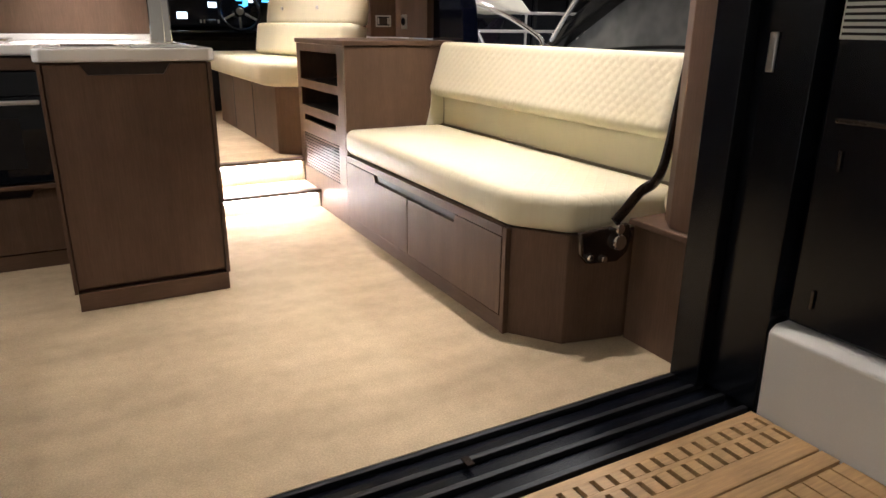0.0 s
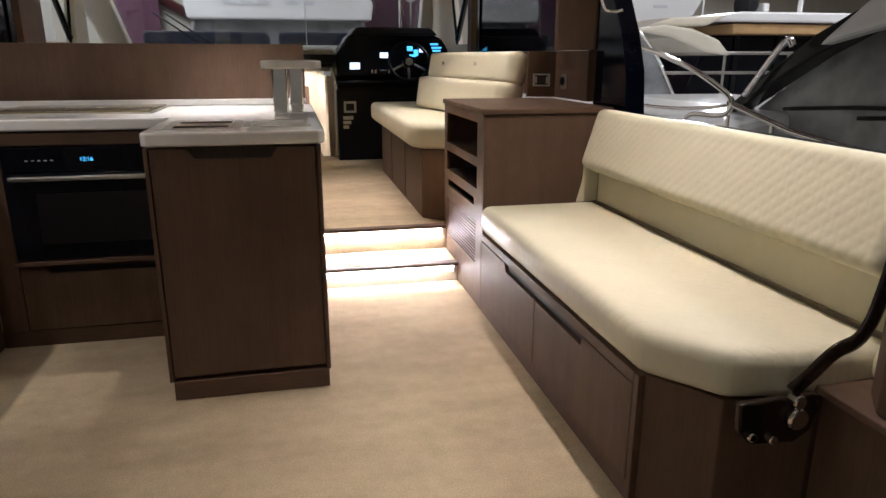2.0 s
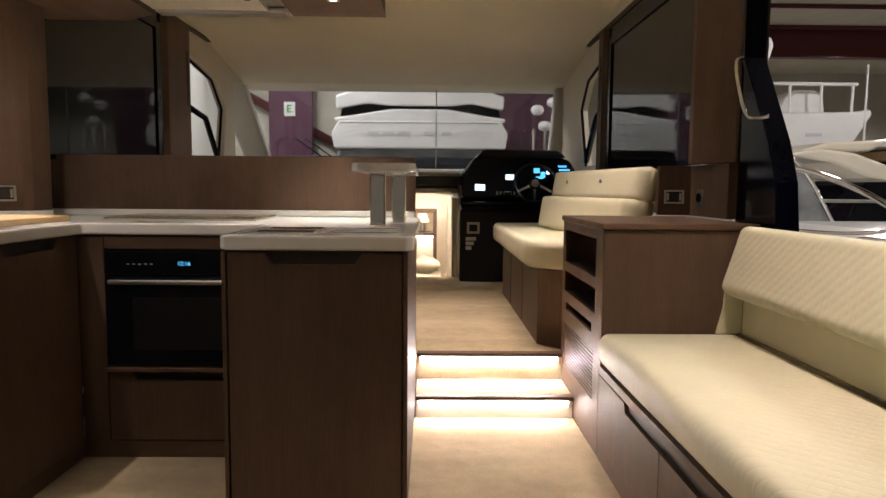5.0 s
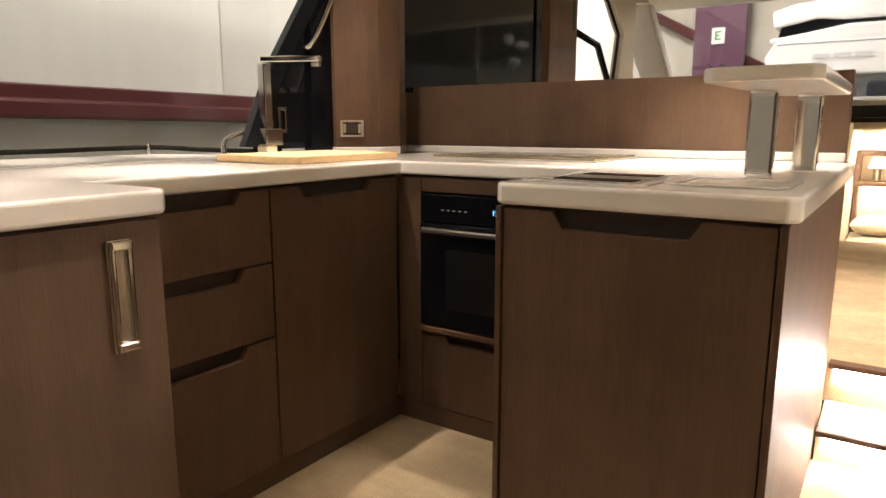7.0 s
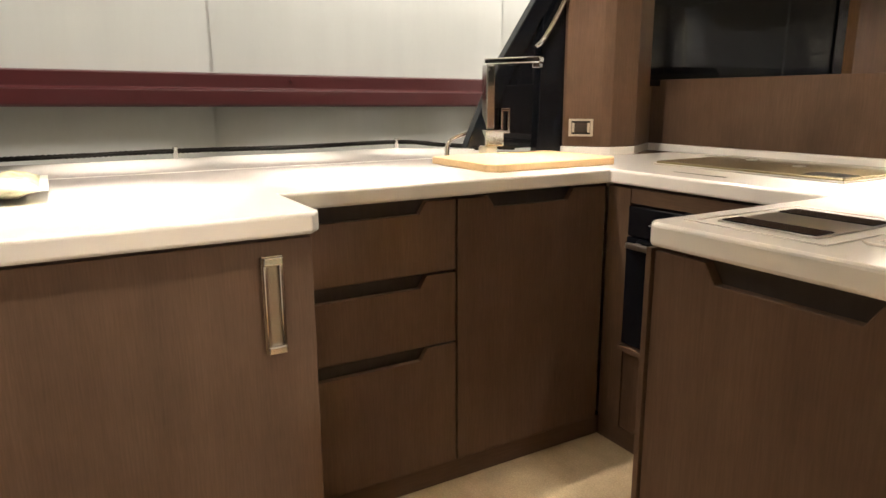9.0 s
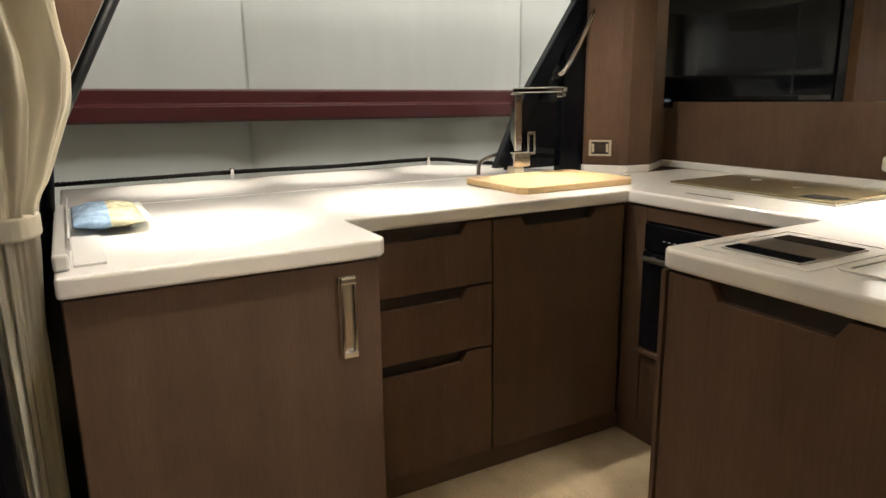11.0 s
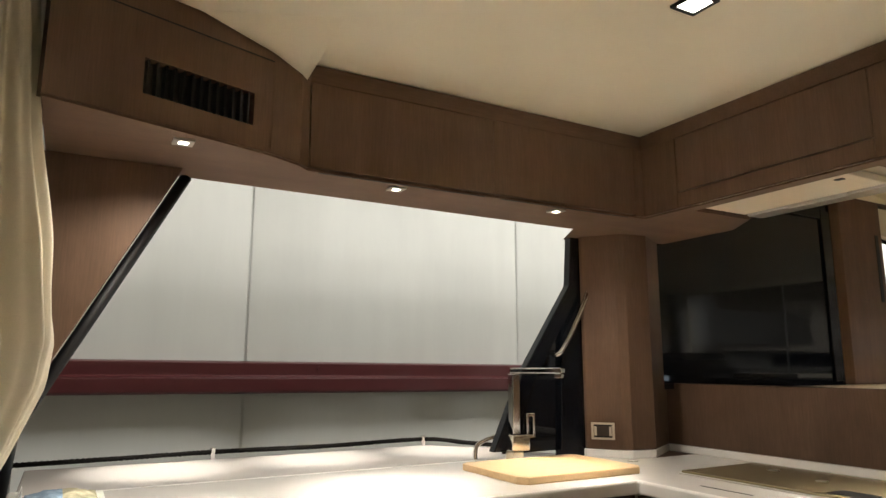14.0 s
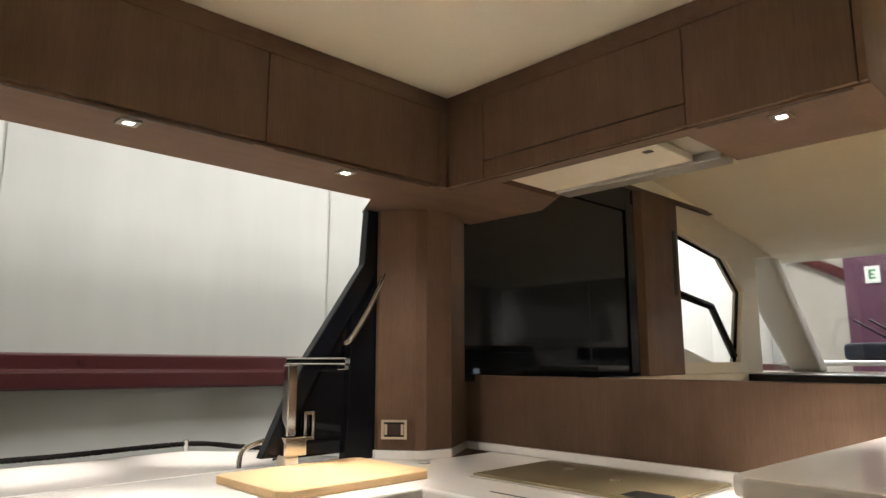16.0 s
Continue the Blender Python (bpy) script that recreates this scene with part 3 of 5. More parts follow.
# drooping cove in the ceiling above the vent
bm = bmesh.new()
cove = [bm.verts.new(p) for p in ((-1.80, -1.105, 2.129), (-1.97, -1.53, 2.129), (-2.10, -1.105, 2.129), (-2.082, -1.115, 2.062))]
for tri in ((0, 1, 3), (1, 2, 3), (0, 3, 2), (0, 2, 1)):
    bm.faces.new([cove[k] for k in tri])
structure(link("ceiling_cove", bm, CEIL), "beige moulded dip in the ceiling's edge", "ceiling")
for lx, ly, lz in CEILING_LAMPS:
    dl = thing("ceiling_downlight", "small square black-rimmed downlight set in the ceiling", "downlight", group="ceiling downlights")
    part("rim", prism_bm([[(lx - 0.04, ly - 0.04), (lx + 0.04, ly - 0.04), (lx + 0.04, ly + 0.04), (lx - 0.04, ly + 0.04)],
                          [(lx - 0.03, ly - 0.03), (lx + 0.03, ly - 0.03), (lx + 0.03, ly + 0.03), (lx - 0.03, ly + 0.03)]], "z", lz - 0.008, lz - 0.001), BLACKMATT if ly < 0 else STEEL, dl)
    part("lens", box_bm(lx - 0.03, lx + 0.03, ly - 0.03, ly + 0.03, lz - 0.005, lz - 0.002), LAMPFACE, dl)
disc("ceiling_speaker", -0.07, 1.58, 2.317, 0.07, 0.012, CREAM, bevel=0.004)
tagged(bpy.data.objects["ceiling_speaker"], "round cream speaker grille in the ceiling", "speaker")

# port side walls
structure(box("wall_port_low", -2.62, -2.5, -1.76, 4.3, -0.05, 0.86, CREAM), "cream lower hull lining", "wall")
structure(box("wall_port_mid", -2.62, -2.47, 0.72, 4.3, 0.87, 1.17, CREAM), "cream hull lining below the windows", "wall")
# helm side linings with window openings
for sx, xa, xb in ((-1, -2.52, -2.445), (1, 0.60, 0.66)):
    y_tip, y_top, y_low, y_post, y_pane, y_end = (3.40, 3.14, 3.28, 2.42, 1.96, 3.64) if sx < 0 else (3.22, 3.0, 3.0, 2.46, 2.28, 4.15)
    structure(prism("wall_helm_port" if sx < 0 else "wall_helm_starboard",
                    [(y_post + 0.005, 1.172), (y_end, 1.172), (y_end, 1.98), (4.19, 2.06), (4.19, 2.186), (y_post + 0.005, 2.186)], "x", xa, xb, CREAM,
                    holes=[[(y_post + 0.04, 1.24), (y_low, 1.24), (y_tip, 1.72), (y_top, 1.93), (y_post + 0.04, 2.03)]]), "pale lining with an angular side window", "wall")
    fr = structure(thing("window_1" if sx < 0 else "window_2", "angular helm side window with a black opening frame", "window"))
    xo = xa + 0.03 if sx < 0 else xb - 0.05
    tube("window_frame", [(xo, y, z) for y, z in ((y_low, 1.24), (y_tip, 1.72), (y_top, 1.93), (2.40, 2.03))], 0.012, BLACK, fr, steps=0)
    tube("window_frame", [(xo, y, z) for y, z in ((2.48, 1.66), (y_low - 0.30, 1.60), (y_low, 1.28))], 0.024, BLACK, fr, steps=0)
    yp = y_post
    w = thing("wall_window_dark_port" if sx < 0 else "wall_window_dark_starboard", "smoked dark side window with a walnut post", "window", kind="structure")
    xi = -2.43 if sx < 0 else 0.585
    ya, yb = (0.5 if sx < 0 else 0.62), y_pane
    part("pane", box_bm(min(xi, xi + sx * 0.02), max(xi, xi + sx * 0.02), ya, yb, 1.17, 2.185, 0), TINTED, w)
    part("frame_bar", box_bm(min(xi - sx * 0.012, xi), max(xi - sx * 0.012, xi), yb - 0.10, yb - 0.02, 1.19, 2.1, 0.004), BLACK, w)
    part("frame_bar", box_bm(min(xi - sx * 0.012, xi), max(xi - sx * 0.012, xi), ya, yb - 0.10, 2.05, 2.14, 0.004), BLACK, w)
    part("post", prism_bm([[(xi, yb), (xi - sx * 0.035, yb + 0.03), (xi - sx * 0.035, yp - 0.03), (xi, yp), (xi + sx * 0.1, yp), (xi + sx * 0.1, yb)]], "z", 1.172, 2.185, 0.004), WOOD, w, "walnut veneered post")
    part("post_slot", box_bm(min(xi - sx * 0.038, xi - sx * 0.02), max(xi - sx * 0.038, xi - sx * 0.02), yp - 0.10, yp - 0.07, 1.62, 2.0), BLACKMATT, w, "dark slot")
    part("head_trim", box_bm(min(xi - sx * 0.02, xi + sx * 0.1), max(xi - sx * 0.02, xi + sx * 0.1), ya, 4.0, 2.188, 2.205, 0.004), WOOD_Y, w)
    part("head_panel", box_bm(min(xi - sx * 0.01, xi + sx * 0.12), max(xi - sx * 0.01, xi + sx * 0.12), max(ya, 0.36), 3.9, 2.207, 2.36, 0.004), CEIL, w, "beige lining above the windows")
# windscreen
ws = structure(prism("wall_windscreen", [(-2.75, 1.0), (0.8, 1.0), (0.8, 2.37), (-2.75, 2.37)], "y", 4.2, 4.32, CREAM,
                     holes=[[(-2.74, 1.17), (0.52, 1.17), (0.58, 2.06), (-2.74, 2.06)]]), "pale windscreen surround", "wall")
part("windscreen_pillar", prism_bm([[(-2.80, 2.19), (-2.50, 2.19), (-2.47, 2.05), (-2.18, 1.17), (-2.40, 1.17), (-2.78, 2.03)]], "y", 4.02, 4.18, 0.03, 3), PILLAR, ws, "pale broad slanted pillar", smooth=True)
part("windscreen_pillar", prism_bm([[(0.50, 2.19), (0.80, 2.19), (0.78, 1.17), (0.46, 1.17), (0.54, 2.05)]], "y", 4.02, 4.18, 0.03, 3), PILLAR, ws, "pale broad slanted pillar", smooth=True)
tagged(tube("windscreen_divider", [(-0.62, 4.19, 1.1), (-0.62, 4.19, 2.05)], 0.005, GREYPAINT, steps=0), "thin grey divider of the windscreen", "divider")
pane = structure(box("window_3", -2.6, 0.7, 4.26, 4.268, 1.1, 2.1, CLEAR, bevel=0), "clear windscreen glass", "window")
pane.visible_shadow = False
for xa in (-1.55, -1.45):
    tagged(tube("windscreen_wiper", [(xa - 0.5, 4.4, 1.55), (xa, 4.36, 1.2)], 0.008, BLACKMATT, steps=0), "thin black windscreen wiper resting on the glass", "wiper", "wipers")
structure(box("dash_shelf", -2.5, 0.6, 3.45, 4.2, 1.08, 1.16, BLACKMATT, bevel=0.01), "black shelf under the windscreen", "shelf")
for xa, xb in ((-2.2, -0.99), (-0.89, -0.15)):
    tagged(box("sunpad_cushion", xa, xb, 4.6, 5.4, 1.251, 1.385, NAVY, bevel=0.04, seg=3), "navy blue sunpad cushion on the foredeck", "cushion", "sunpad cushions")
structure(prism("wall_bulwark", [(1.6, 1.0), (1.6, 1.40), (2.5, 1.40), (3.0, 1.34), (3.45, 1.24), (3.9, 1.18), (3.9, 1.0)], "x", -2.86, -2.70, GELCOAT, bevel=0.02), "white moulded bulwark outside the helm windows", "bulwark")
structure(box("foredeck", -2.6, 0.7, 4.35, 8.0, 1.21, 1.25, GELCOAT, bevel=0.03), "white foredeck moulding", "deck")

# starboard side
structure(box("wall_starboard_low", 0.60, 0.75, -2.0, 4.3, -0.05, 0.86, CREAM), "lower hull lining", "wall")
structure(prism("wall_starboard_mid", [(0.75, 0.30), (0.60, 0.30), (0.60, 0.715), (0.46, 0.765), (0.46, 0.785), (0.56, 0.86), (0.56, 2.2), (0.75, 2.2)], "z", 0.928, 1.168, WOOD, bevel=0.002), "walnut panel below the dark window", "wall")
structure(box("wall_starboard_bow", 0.60, 0.75, 2.2, 4.3, 0.865, 1.168, CREAM, bevel=0.002), "cream lining beside the helm", "wall")
structure(prism("wall_post_starboard", [(0.63, 0.31), (0.552, 0.53), (0.54, 0.56), (0.54, 0.60), (0.552, 0.618), (0.75, 0.618), (0.75, 0.31)], "z", 1.172, 1.962, WOOD, bevel=0.004), "walnut post between the windows", "post")
wf = structure(thing("window_4", "black slanted frame of the open side window with a steel handle", "window"))
part("window_frame", prism_bm([[(0.46, 1.93), (0.30, 1.93), (0.30, 1.60), (0.07, 1.24), (0.0, 1.08), (-0.03, 0.87), (0.30, 0.87), (0.46, 1.5)]], "x", 0.64, 0.70, 0.006), NAVYGLOSS, wf)
part("frame_edge", prism_bm([[(0.30, 1.93), (0.27, 1.93), (0.27, 1.60), (0.04, 1.24), (-0.03, 1.08), (-0.06, 0.87), (-0.03, 0.87), (0.0, 1.08), (0.07, 1.24), (0.30, 1.60)]], "x", 0.63, 0.72, 0.004), NAVYGLOSS, wf)
tube("handle", [(0.635, 0.28, 1.60), (0.60, 0.27, 1.585), (0.59, 0.235, 1.50), (0.59, 0.15, 1.36), (0.60, 0.08, 1.33), (0.635, 0.05, 1.335)], 0.008, CHROME, wf, label="polished steel handle")
structure(box("trim_window_head", 0.525, 0.74, -1.72, 0.60, 1.965, 2.126, CEIL, bevel=0.005), "beige head above the open window", "trim")
structure(prism("trim_overhang", [(0.78, 1.90), (0.86, 1.90), (0.86, 2.08), (0.78, 2.10)], "y", -2.1, 0.42, GELCOAT, bevel=0.02), "white roof overhang moulding", "trim")
structure(box("trim_window_sill", 0.58, 0.80, -1.95, 0.30, 0.865, 0.885, BLACK, bevel=0.004), "black sill of the open side window", "trim")
structure(prism("wall_post_aft", [(0.335, -1.90), (0.60, -1.90), (0.60, -1.72), (0.40, -1.72), (0.335, -1.80)], "z", 0.425, 2.126, WOOD, bevel=0.004), "walnut post at the aft corner", "post")

# ---- galley ----
TOP, UND = 0.91, 0.866


def cut_front(name, axis, at, out, a0, a1, z0, z1, parent, mat=None, notch=None, gap=0.002, mate="dark"):
    """A door or drawer front in the plane axis=at, its face at 'out'; notch (a, b): finger cut-out in the top edge."""
    lp = [(a0 + gap, z0 + gap), (a1 - gap, z0 + gap), (a1 - gap, z1 - gap)]
    if notch:
        n0, n1 = notch
        lp += [(n1, z1 - gap), (n1 - 0.022, z1 - 0.036), (n0 + 0.022, z1 - 0.036), (n0, z1 - gap)]
    lp += [(a0 + gap, z1 - gap)]
    ob = prism(name, lp, axis, min(at, out), max(at, out), mat or WOOD, parent, 0.0015, 1)
    return ob


# port run along the hull
drawers = thing("drawer_cabinet", "walnut cabinet with three drawers under the white worktop", "cabinet")
box("carcass", -2.49, -2.0, -1.075, -0.57, 0.07, UND - 0.004, WOOD_DARK_SHADE, drawers)
for z0, z1 in ((0.657, UND - 0.006), (0.447, 0.655), (0.07, 0.445)):
    cut_front("drawer_front", "x", -1.999, -1.98, -1.075, -0.57, z0, z1, drawers, notch=(-1.04, -0.665))
larder = thing("galley_cabinet", "walnut galley cabinet with a single door by the corner", "cabinet")
box("carcass", -2.49, -2.0, -0.566, 0.0, 0.07, UND - 0.004, WOOD_DARK_SHADE, larder)
cut_front("door", "x", -1.999, -1.98, -0.568, -0.02, 0.07, UND - 0.006, larder, notch=(-0.465, -0.155))
box("plinth", -2.02, -1.992, -1.075, 0.02, 0.001, 0.068, WOOD_Y, larder, 0.001)
fridge = thing("tall_front_cabinet", "walnut cabinet with a long steel handle under the worktop", "cabinet")
box("body", -2.49, -1.712, -1.745, -1.08, 0.001, UND - 0.004, WOOD, fridge)
box("door", -1.711, -1.692, -1.742, -1.083, 0.03, UND - 0.008, WOOD, fridge, 0.0015)
hd = box("handle", -1.691, -1.684, -1.19, -1.145, 0.63, 0.83, HANDLEPLATE, fridge, 0.003, label="satin steel handle plate")
for ga in (-1.188, -1.157):
    box("grip", -1.684, -1.674, ga, ga + 0.009, 0.645, 0.815, CHROME, hd, 0.003)
for z in (0.632, 0.812):
    box("mount", -1.684, -1.672, -1.187, -1.148, z, z + 0.016, CHROME, hd, 0.003)

# oven and cabinet front along the cross wall
oven_cab = thing("oven_cabinet", "walnut oven housing with a drawer below", "cabinet")
box("carcass", -1.99, -1.262, 0.02, 0.66, 0.07, UND - 0.004, WOOD_DARK_SHADE, oven_cab)
box("side_filler", -1.985, -1.89, -0.005, 0.018, 0.07, UND - 0.008, WOOD, oven_cab, 0.001)
box("top_rail", -1.888, -1.262, -0.005, 0.018, 0.812, UND - 0.008, WOOD_H, oven_cab, 0.001)
box("ledge", -1.888, -1.262, -0.03, 0.018, 0.345, 0.362, WOOD_H, oven_cab, 0.002)
cut_front("drawer_front", "y", 0.018, -0.005, -1.888, -1.264, 0.07, 0.343, oven_cab, notch=(-1.80, -1.36))
box("plinth", -1.99, -1.262, 0.0, 0.02, 0.001, 0.068, WOOD_H, oven_cab, 0.001)
oven = thing("oven", "black glass built-in oven with a blue clock", "oven")
box("body", -1.885, -1.266, 0.004, 0.018, 0.366, 0.808, BLACKMATT, oven)
box("control_panel", -1.882, -1.27, -0.018, 0.003, 0.715, 0.806, TINTED, oven, 0.002)
dr = box("door", -1.882, -1.27, -0.022, 0.003, 0.37, 0.712, TINTED, oven, 0.003)
box("window", -1.78, -1.37, -0.0235, -0.0222, 0.43, 0.63, BLACKMATT, dr, 0)
box("handle", -1.86, -1.29, -0.052, -0.036, 0.682, 0.70, STEEL, dr, 0.005)
for x in (-1.83, -1.32):
    box("handle_post", x - 0.008, x + 0.008, -0.036, -0.022, 0.684, 0.698, STEEL, dr, 0)


def digits(text, x, y, z, size, mat, parent, name="clock_digits", turn=(90, 0, 0)):
    cu = bpy.data.curves.new(name, "FONT")
    cu.body, cu.size, cu.extrude, cu.align_x = text, size, 0.0006, "CENTER"
    tmp = new(name, cu)
    dg = bpy.context.evaluated_depsgraph_get()
    me = bpy.data.meshes.new_from_object(tmp.evaluated_get(dg))
    bpy.data.objects.remove(tmp)
    me.transform(pose(x, y, z, *turn))
    me.materials.clear()
    me.materials.append(mat)
    ob = new(name, me)
    ob.parent = parent
    return ob


digits("12:16", -1.586, -0.0195, 0.752, 0.022, DISPLAY, oven)
for k in range(5):
    box("touch_mark", -1.80 + k * 0.022, -1.79 + k * 0.022, -0.0192, -0.0182, 0.755, 0.758, GREYPAINT, oven, 0)

# island
island = thing("island_cabinet", "dark walnut island cabinet with a finger-cut door under the worktop", "cabinet")
box("body", -1.258, -0.728, -0.575, 0.66, 0.07, UND - 0.004, WOOD, island, 0.002)
cut_front("door", "y", -0.577, -0.598, -1.25, -0.738, 0.085, UND - 0.006, island, notch=(-1.14, -0.86))
box("end_post", -1.264, -1.252, -0.603, -0.575, 0.07, UND - 0.004, WOOD, island, 0.001)
box("end_post", -0.737, -0.724, -0.603, -0.575, 0.07, UND - 0.004, WOOD, island, 0.001)
box("plinth", -1.252, -0.73, -0.60, 0.66, 0.001, 0.069, WOOD_H, island, 0.001)
# dark sheet painted as the shade inside the finger notch
box("notch_back", -1.15, -0.85, -0.5775, -0.5765, 0.79, UND - 0.006, WOOD_DARK_SHADE, island, 0)

# worktop: one continuous L with an island arm
worktop = thing("worktop", "white solid-surface galley worktop with rounded edges", "worktop")
outline = [(-2.60, -1.75), (-1.672, -1.75), (-1.672, -1.085), (-1.70, -1.062), (-1.965, -1.062), (-1.965, -0.02), (-1.272, -0.02), (-1.272, -0.585), (-1.252, -0.607),
           (-0.728, -0.607), (-0.708, -0.585), (-0.708, 0.678), (-2.33, 0.678), (-2.33, 0.45), (-2.36, 0.31), (-2.5, 0.2), (-2.60, 0.2)]
part("slab", prism_bm([outline], "z", UND, TOP, 0.008, 3), WHITE, worktop)
part("upstand", box_bm(-2.46, -0.735, 0.655, 0.678, TOP, 0.94, 0.006), WHITE, worktop)
part("upstand", box_bm(-2.47, -1.72, -1.75, -1.72, TOP, 0.945, 0.006), WHITE, worktop)
bar = thing("fold_out_bar", "white fold-out bar top outside the open galley window", "bar top")
part("slab", prism_bm([[(-2.605, -1.74), (-2.605, 0.18), (-2.9, 0.06), (-3.16, -0.17), (-3.15, -1.12), (-3.16, -1.74)]], "z", UND, TOP, 0.008, 3), WHITE, bar)
for y, x in ((-0.18, -3.14), (-1.11, -3.13)):
    p = part("rope_post", disc_bm(x, y, TOP + 0.02, 0.011, 0.045, 14), CHROME, bar)
pts = [(-3.13, -2.6, 0.936), (-3.13, -1.8, 0.932), (-3.13, -1.11, 0.938), (-3.135, -0.65, 0.934), (-3.14, -0.18, 0.938), (-3.0, -0.03, 0.928), (-2.86, 0.09, 0.922), (-2.75, 0.18, 0.922)]
rope = thing("rope_rail", "twisted black rope strung along the bar's outer edge", "rope")
path = curve_points(pts, 40)
for k in range(3):
    strand = []
    run = 0.0
    for i, p in enumerate(path):
        run += (p - path[i - 1]).length if i else 0
        a = run / 0.028 * 2 * math.pi / 1.0 * 0.5 + k * 2.0944
        strand.append(p + Vector((math.cos(a) * 0.0045, 0, math.sin(a) * 0.0045)))
    tube("strand", strand, 0.006, ROPE, rope, steps=0, n=6)

# hob, board, tap
hob = thing("hob_cover", "bronze glass hob cover lying on the worktop", "hob")
box("glass", -1.985, -1.375, 0.20, 0.585, TOP + 0.001, TOP + 0.013, HOBGLASS, hob, 0.003)
box("rim", -1.992, -1.368, 0.193, 0.592, TOP + 0.0005, TOP + 0.006, STEEL, hob, 0.001)
for hx, hy in ((-1.83, 0.47), (-1.62, 0.40)):
    disc("zone_mark", hx, hy, TOP + 0.0136, 0.018, 0.0008, STEEL, hob, n=20)
box("worktop_slit", -1.80, -1.62, 0.07, 0.078, TOP + 0.0002, TOP + 0.001, BLACKMATT, worktop, 0)
box("control_panel", -1.50, -1.39, 0.22, 0.30, TOP + 0.0132, TOP + 0.0142, BLACKMATT, hob, 0)
board = thing("cutting_board", "pale maple cutting board with rounded corners over the sink", "cutting board")
part("board", prism_bm([[(-2.43, -0.38), (-2.41, -0.405), (-2.085, -0.405), (-2.055, -0.38), (-2.055, 0.08), (-2.085, 0.105), (-2.41, 0.105), (-2.43, 0.08)],
                        [(-2.40, -0.17), (-2.40, -0.03), (-2.385, -0.03), (-2.385, -0.17)]], "z", TOP + 0.001, TOP + 0.024, 0.003), BOARDWOOD, board)
tap = thing("kitchen_tap", "square polished steel mixer tap behind the cutting board", "tap")
box("base", -2.495, -2.445, -0.165, -0.115, TOP + 0.001, TOP + 0.045, CREAM, tap, 0.004, label="pale base block")
box("body", -2.50, -2.44, -0.17, -0.09, TOP + 0.046, TOP + 0.105, CHROME, tap, 0.004)
box("column", -2.487, -2.453, -0.157, -0.123, TOP + 0.106, TOP + 0.33, CHROME, tap, 0.004)
sp = part("spout", box_bm(0, 0.215, -0.018, 0.018, TOP + 0.331, TOP + 0.352, 0.004), CHROME, tap)
sp.matrix_basis = pose(-2.475, -0.145, 0, 0, 0, 26)
tp = part("outlet", box_bm(0.185, 0.212, -0.012, 0.012, TOP + 0.315, TOP + 0.330, 0.002), CHROME, tap)
tp.matrix_basis = pose(-2.475, -0.145, 0, 0, 0, 26)
lv = part("lever", prism_bm([[(-0.088, 1.0), (-0.048, 1.0), (-0.048, 1.09), (-0.088, 1.09)], [(-0.078, 1.01), (-0.058, 1.01), (-0.058, 1.08), (-0.078, 1.08)]], "x", -2.478, -2.462, 0.002), CHROME, tap)
tube("hose", [(-2.56, -0.26, 0.915), (-2.575, -0.24, 0.97), (-2.55, -0.18, 1.0), (-2.50, -0.14, 1.012)], 0.009, CHROME, tap)
box("soap_hole", -2.30, -2.27, 0.26, 0.29, TOP, TOP + 0.004, STEEL, worktop, 0.001)

# pop-up vent grille and acrylic shelf on the island
grille = thing("worktop_grille", "flush steel pop-up socket lid in the island worktop", "socket lid")
box("plate", -1.19, -1.01, -0.51, -0.285, TOP + 0.0005, TOP + 0.004, STEEL, grille, 0.001)
box("slot", -1.185, -1.015, -0.505, -0.455, TOP + 0.004, TOP + 0.006, TINTED, grille, 0)
box("slot", -1.185, -1.015, -0.345, -0.29, TOP + 0.004, TOP + 0.006, TINTED, grille, 0)
part("recess_rim", prism_bm([[(-1.235, -0.545), (-0.975, -0.545), (-0.975, -0.225), (-1.235, -0.225)], [(-1.22, -0.53), (-0.99, -0.53), (-0.99, -0.24), (-1.22, -0.24)]], "z", TOP + 0.0003, TOP + 0.003, 0.001), WHITE, grille, "white raised rim")
tray = thing("worktop_tray_recess", "white rimmed shallow tray set in the island worktop", "tray")
part("rim", prism_bm([[(-0.965, -0.47), (-0.95, -0.485), (-0.76, -0.485), (-0.745, -0.47), (-0.745, -0.28), (-0.76, -0.265), (-0.95, -0.265), (-0.965, -0.28)], [(-0.945, -0.465), (-0.945, -0.285), (-0.765, -0.285), (-0.765, -0.465)]], "z", TOP + 0.0003, TOP + 0.005, 0.0015), WHITE, tray)
part("floor", box_bm(-0.944, -0.766, -0.464, -0.286, TOP + 0.0003, TOP + 0.0012), WHITE, tray)
shelf = thing("raised_shelf", "white raised bar shelf on two mirror-polished steel legs", "shelf")
part("top", prism_bm([[(-0.90, -0.49), (-0.88, -0.51), (-0.725, -0.51), (-0.705, -0.49), (-0.705, 0.16), (-0.725, 0.18), (-0.86, 0.18), (-0.88, 0.16)]], "z", 1.098, 1.124, 0.005, 2), WHITE, shelf)
for x, y in ((-0.845, -0.18), (-0.785, 0.08)):
    part("leg", box_bm(x - 0.027, x + 0.027, y - 0.021, y + 0.021, TOP + 0.001, 1.097, 0.005, 2), CHROME, shelf, "mirror-polished steel leg")

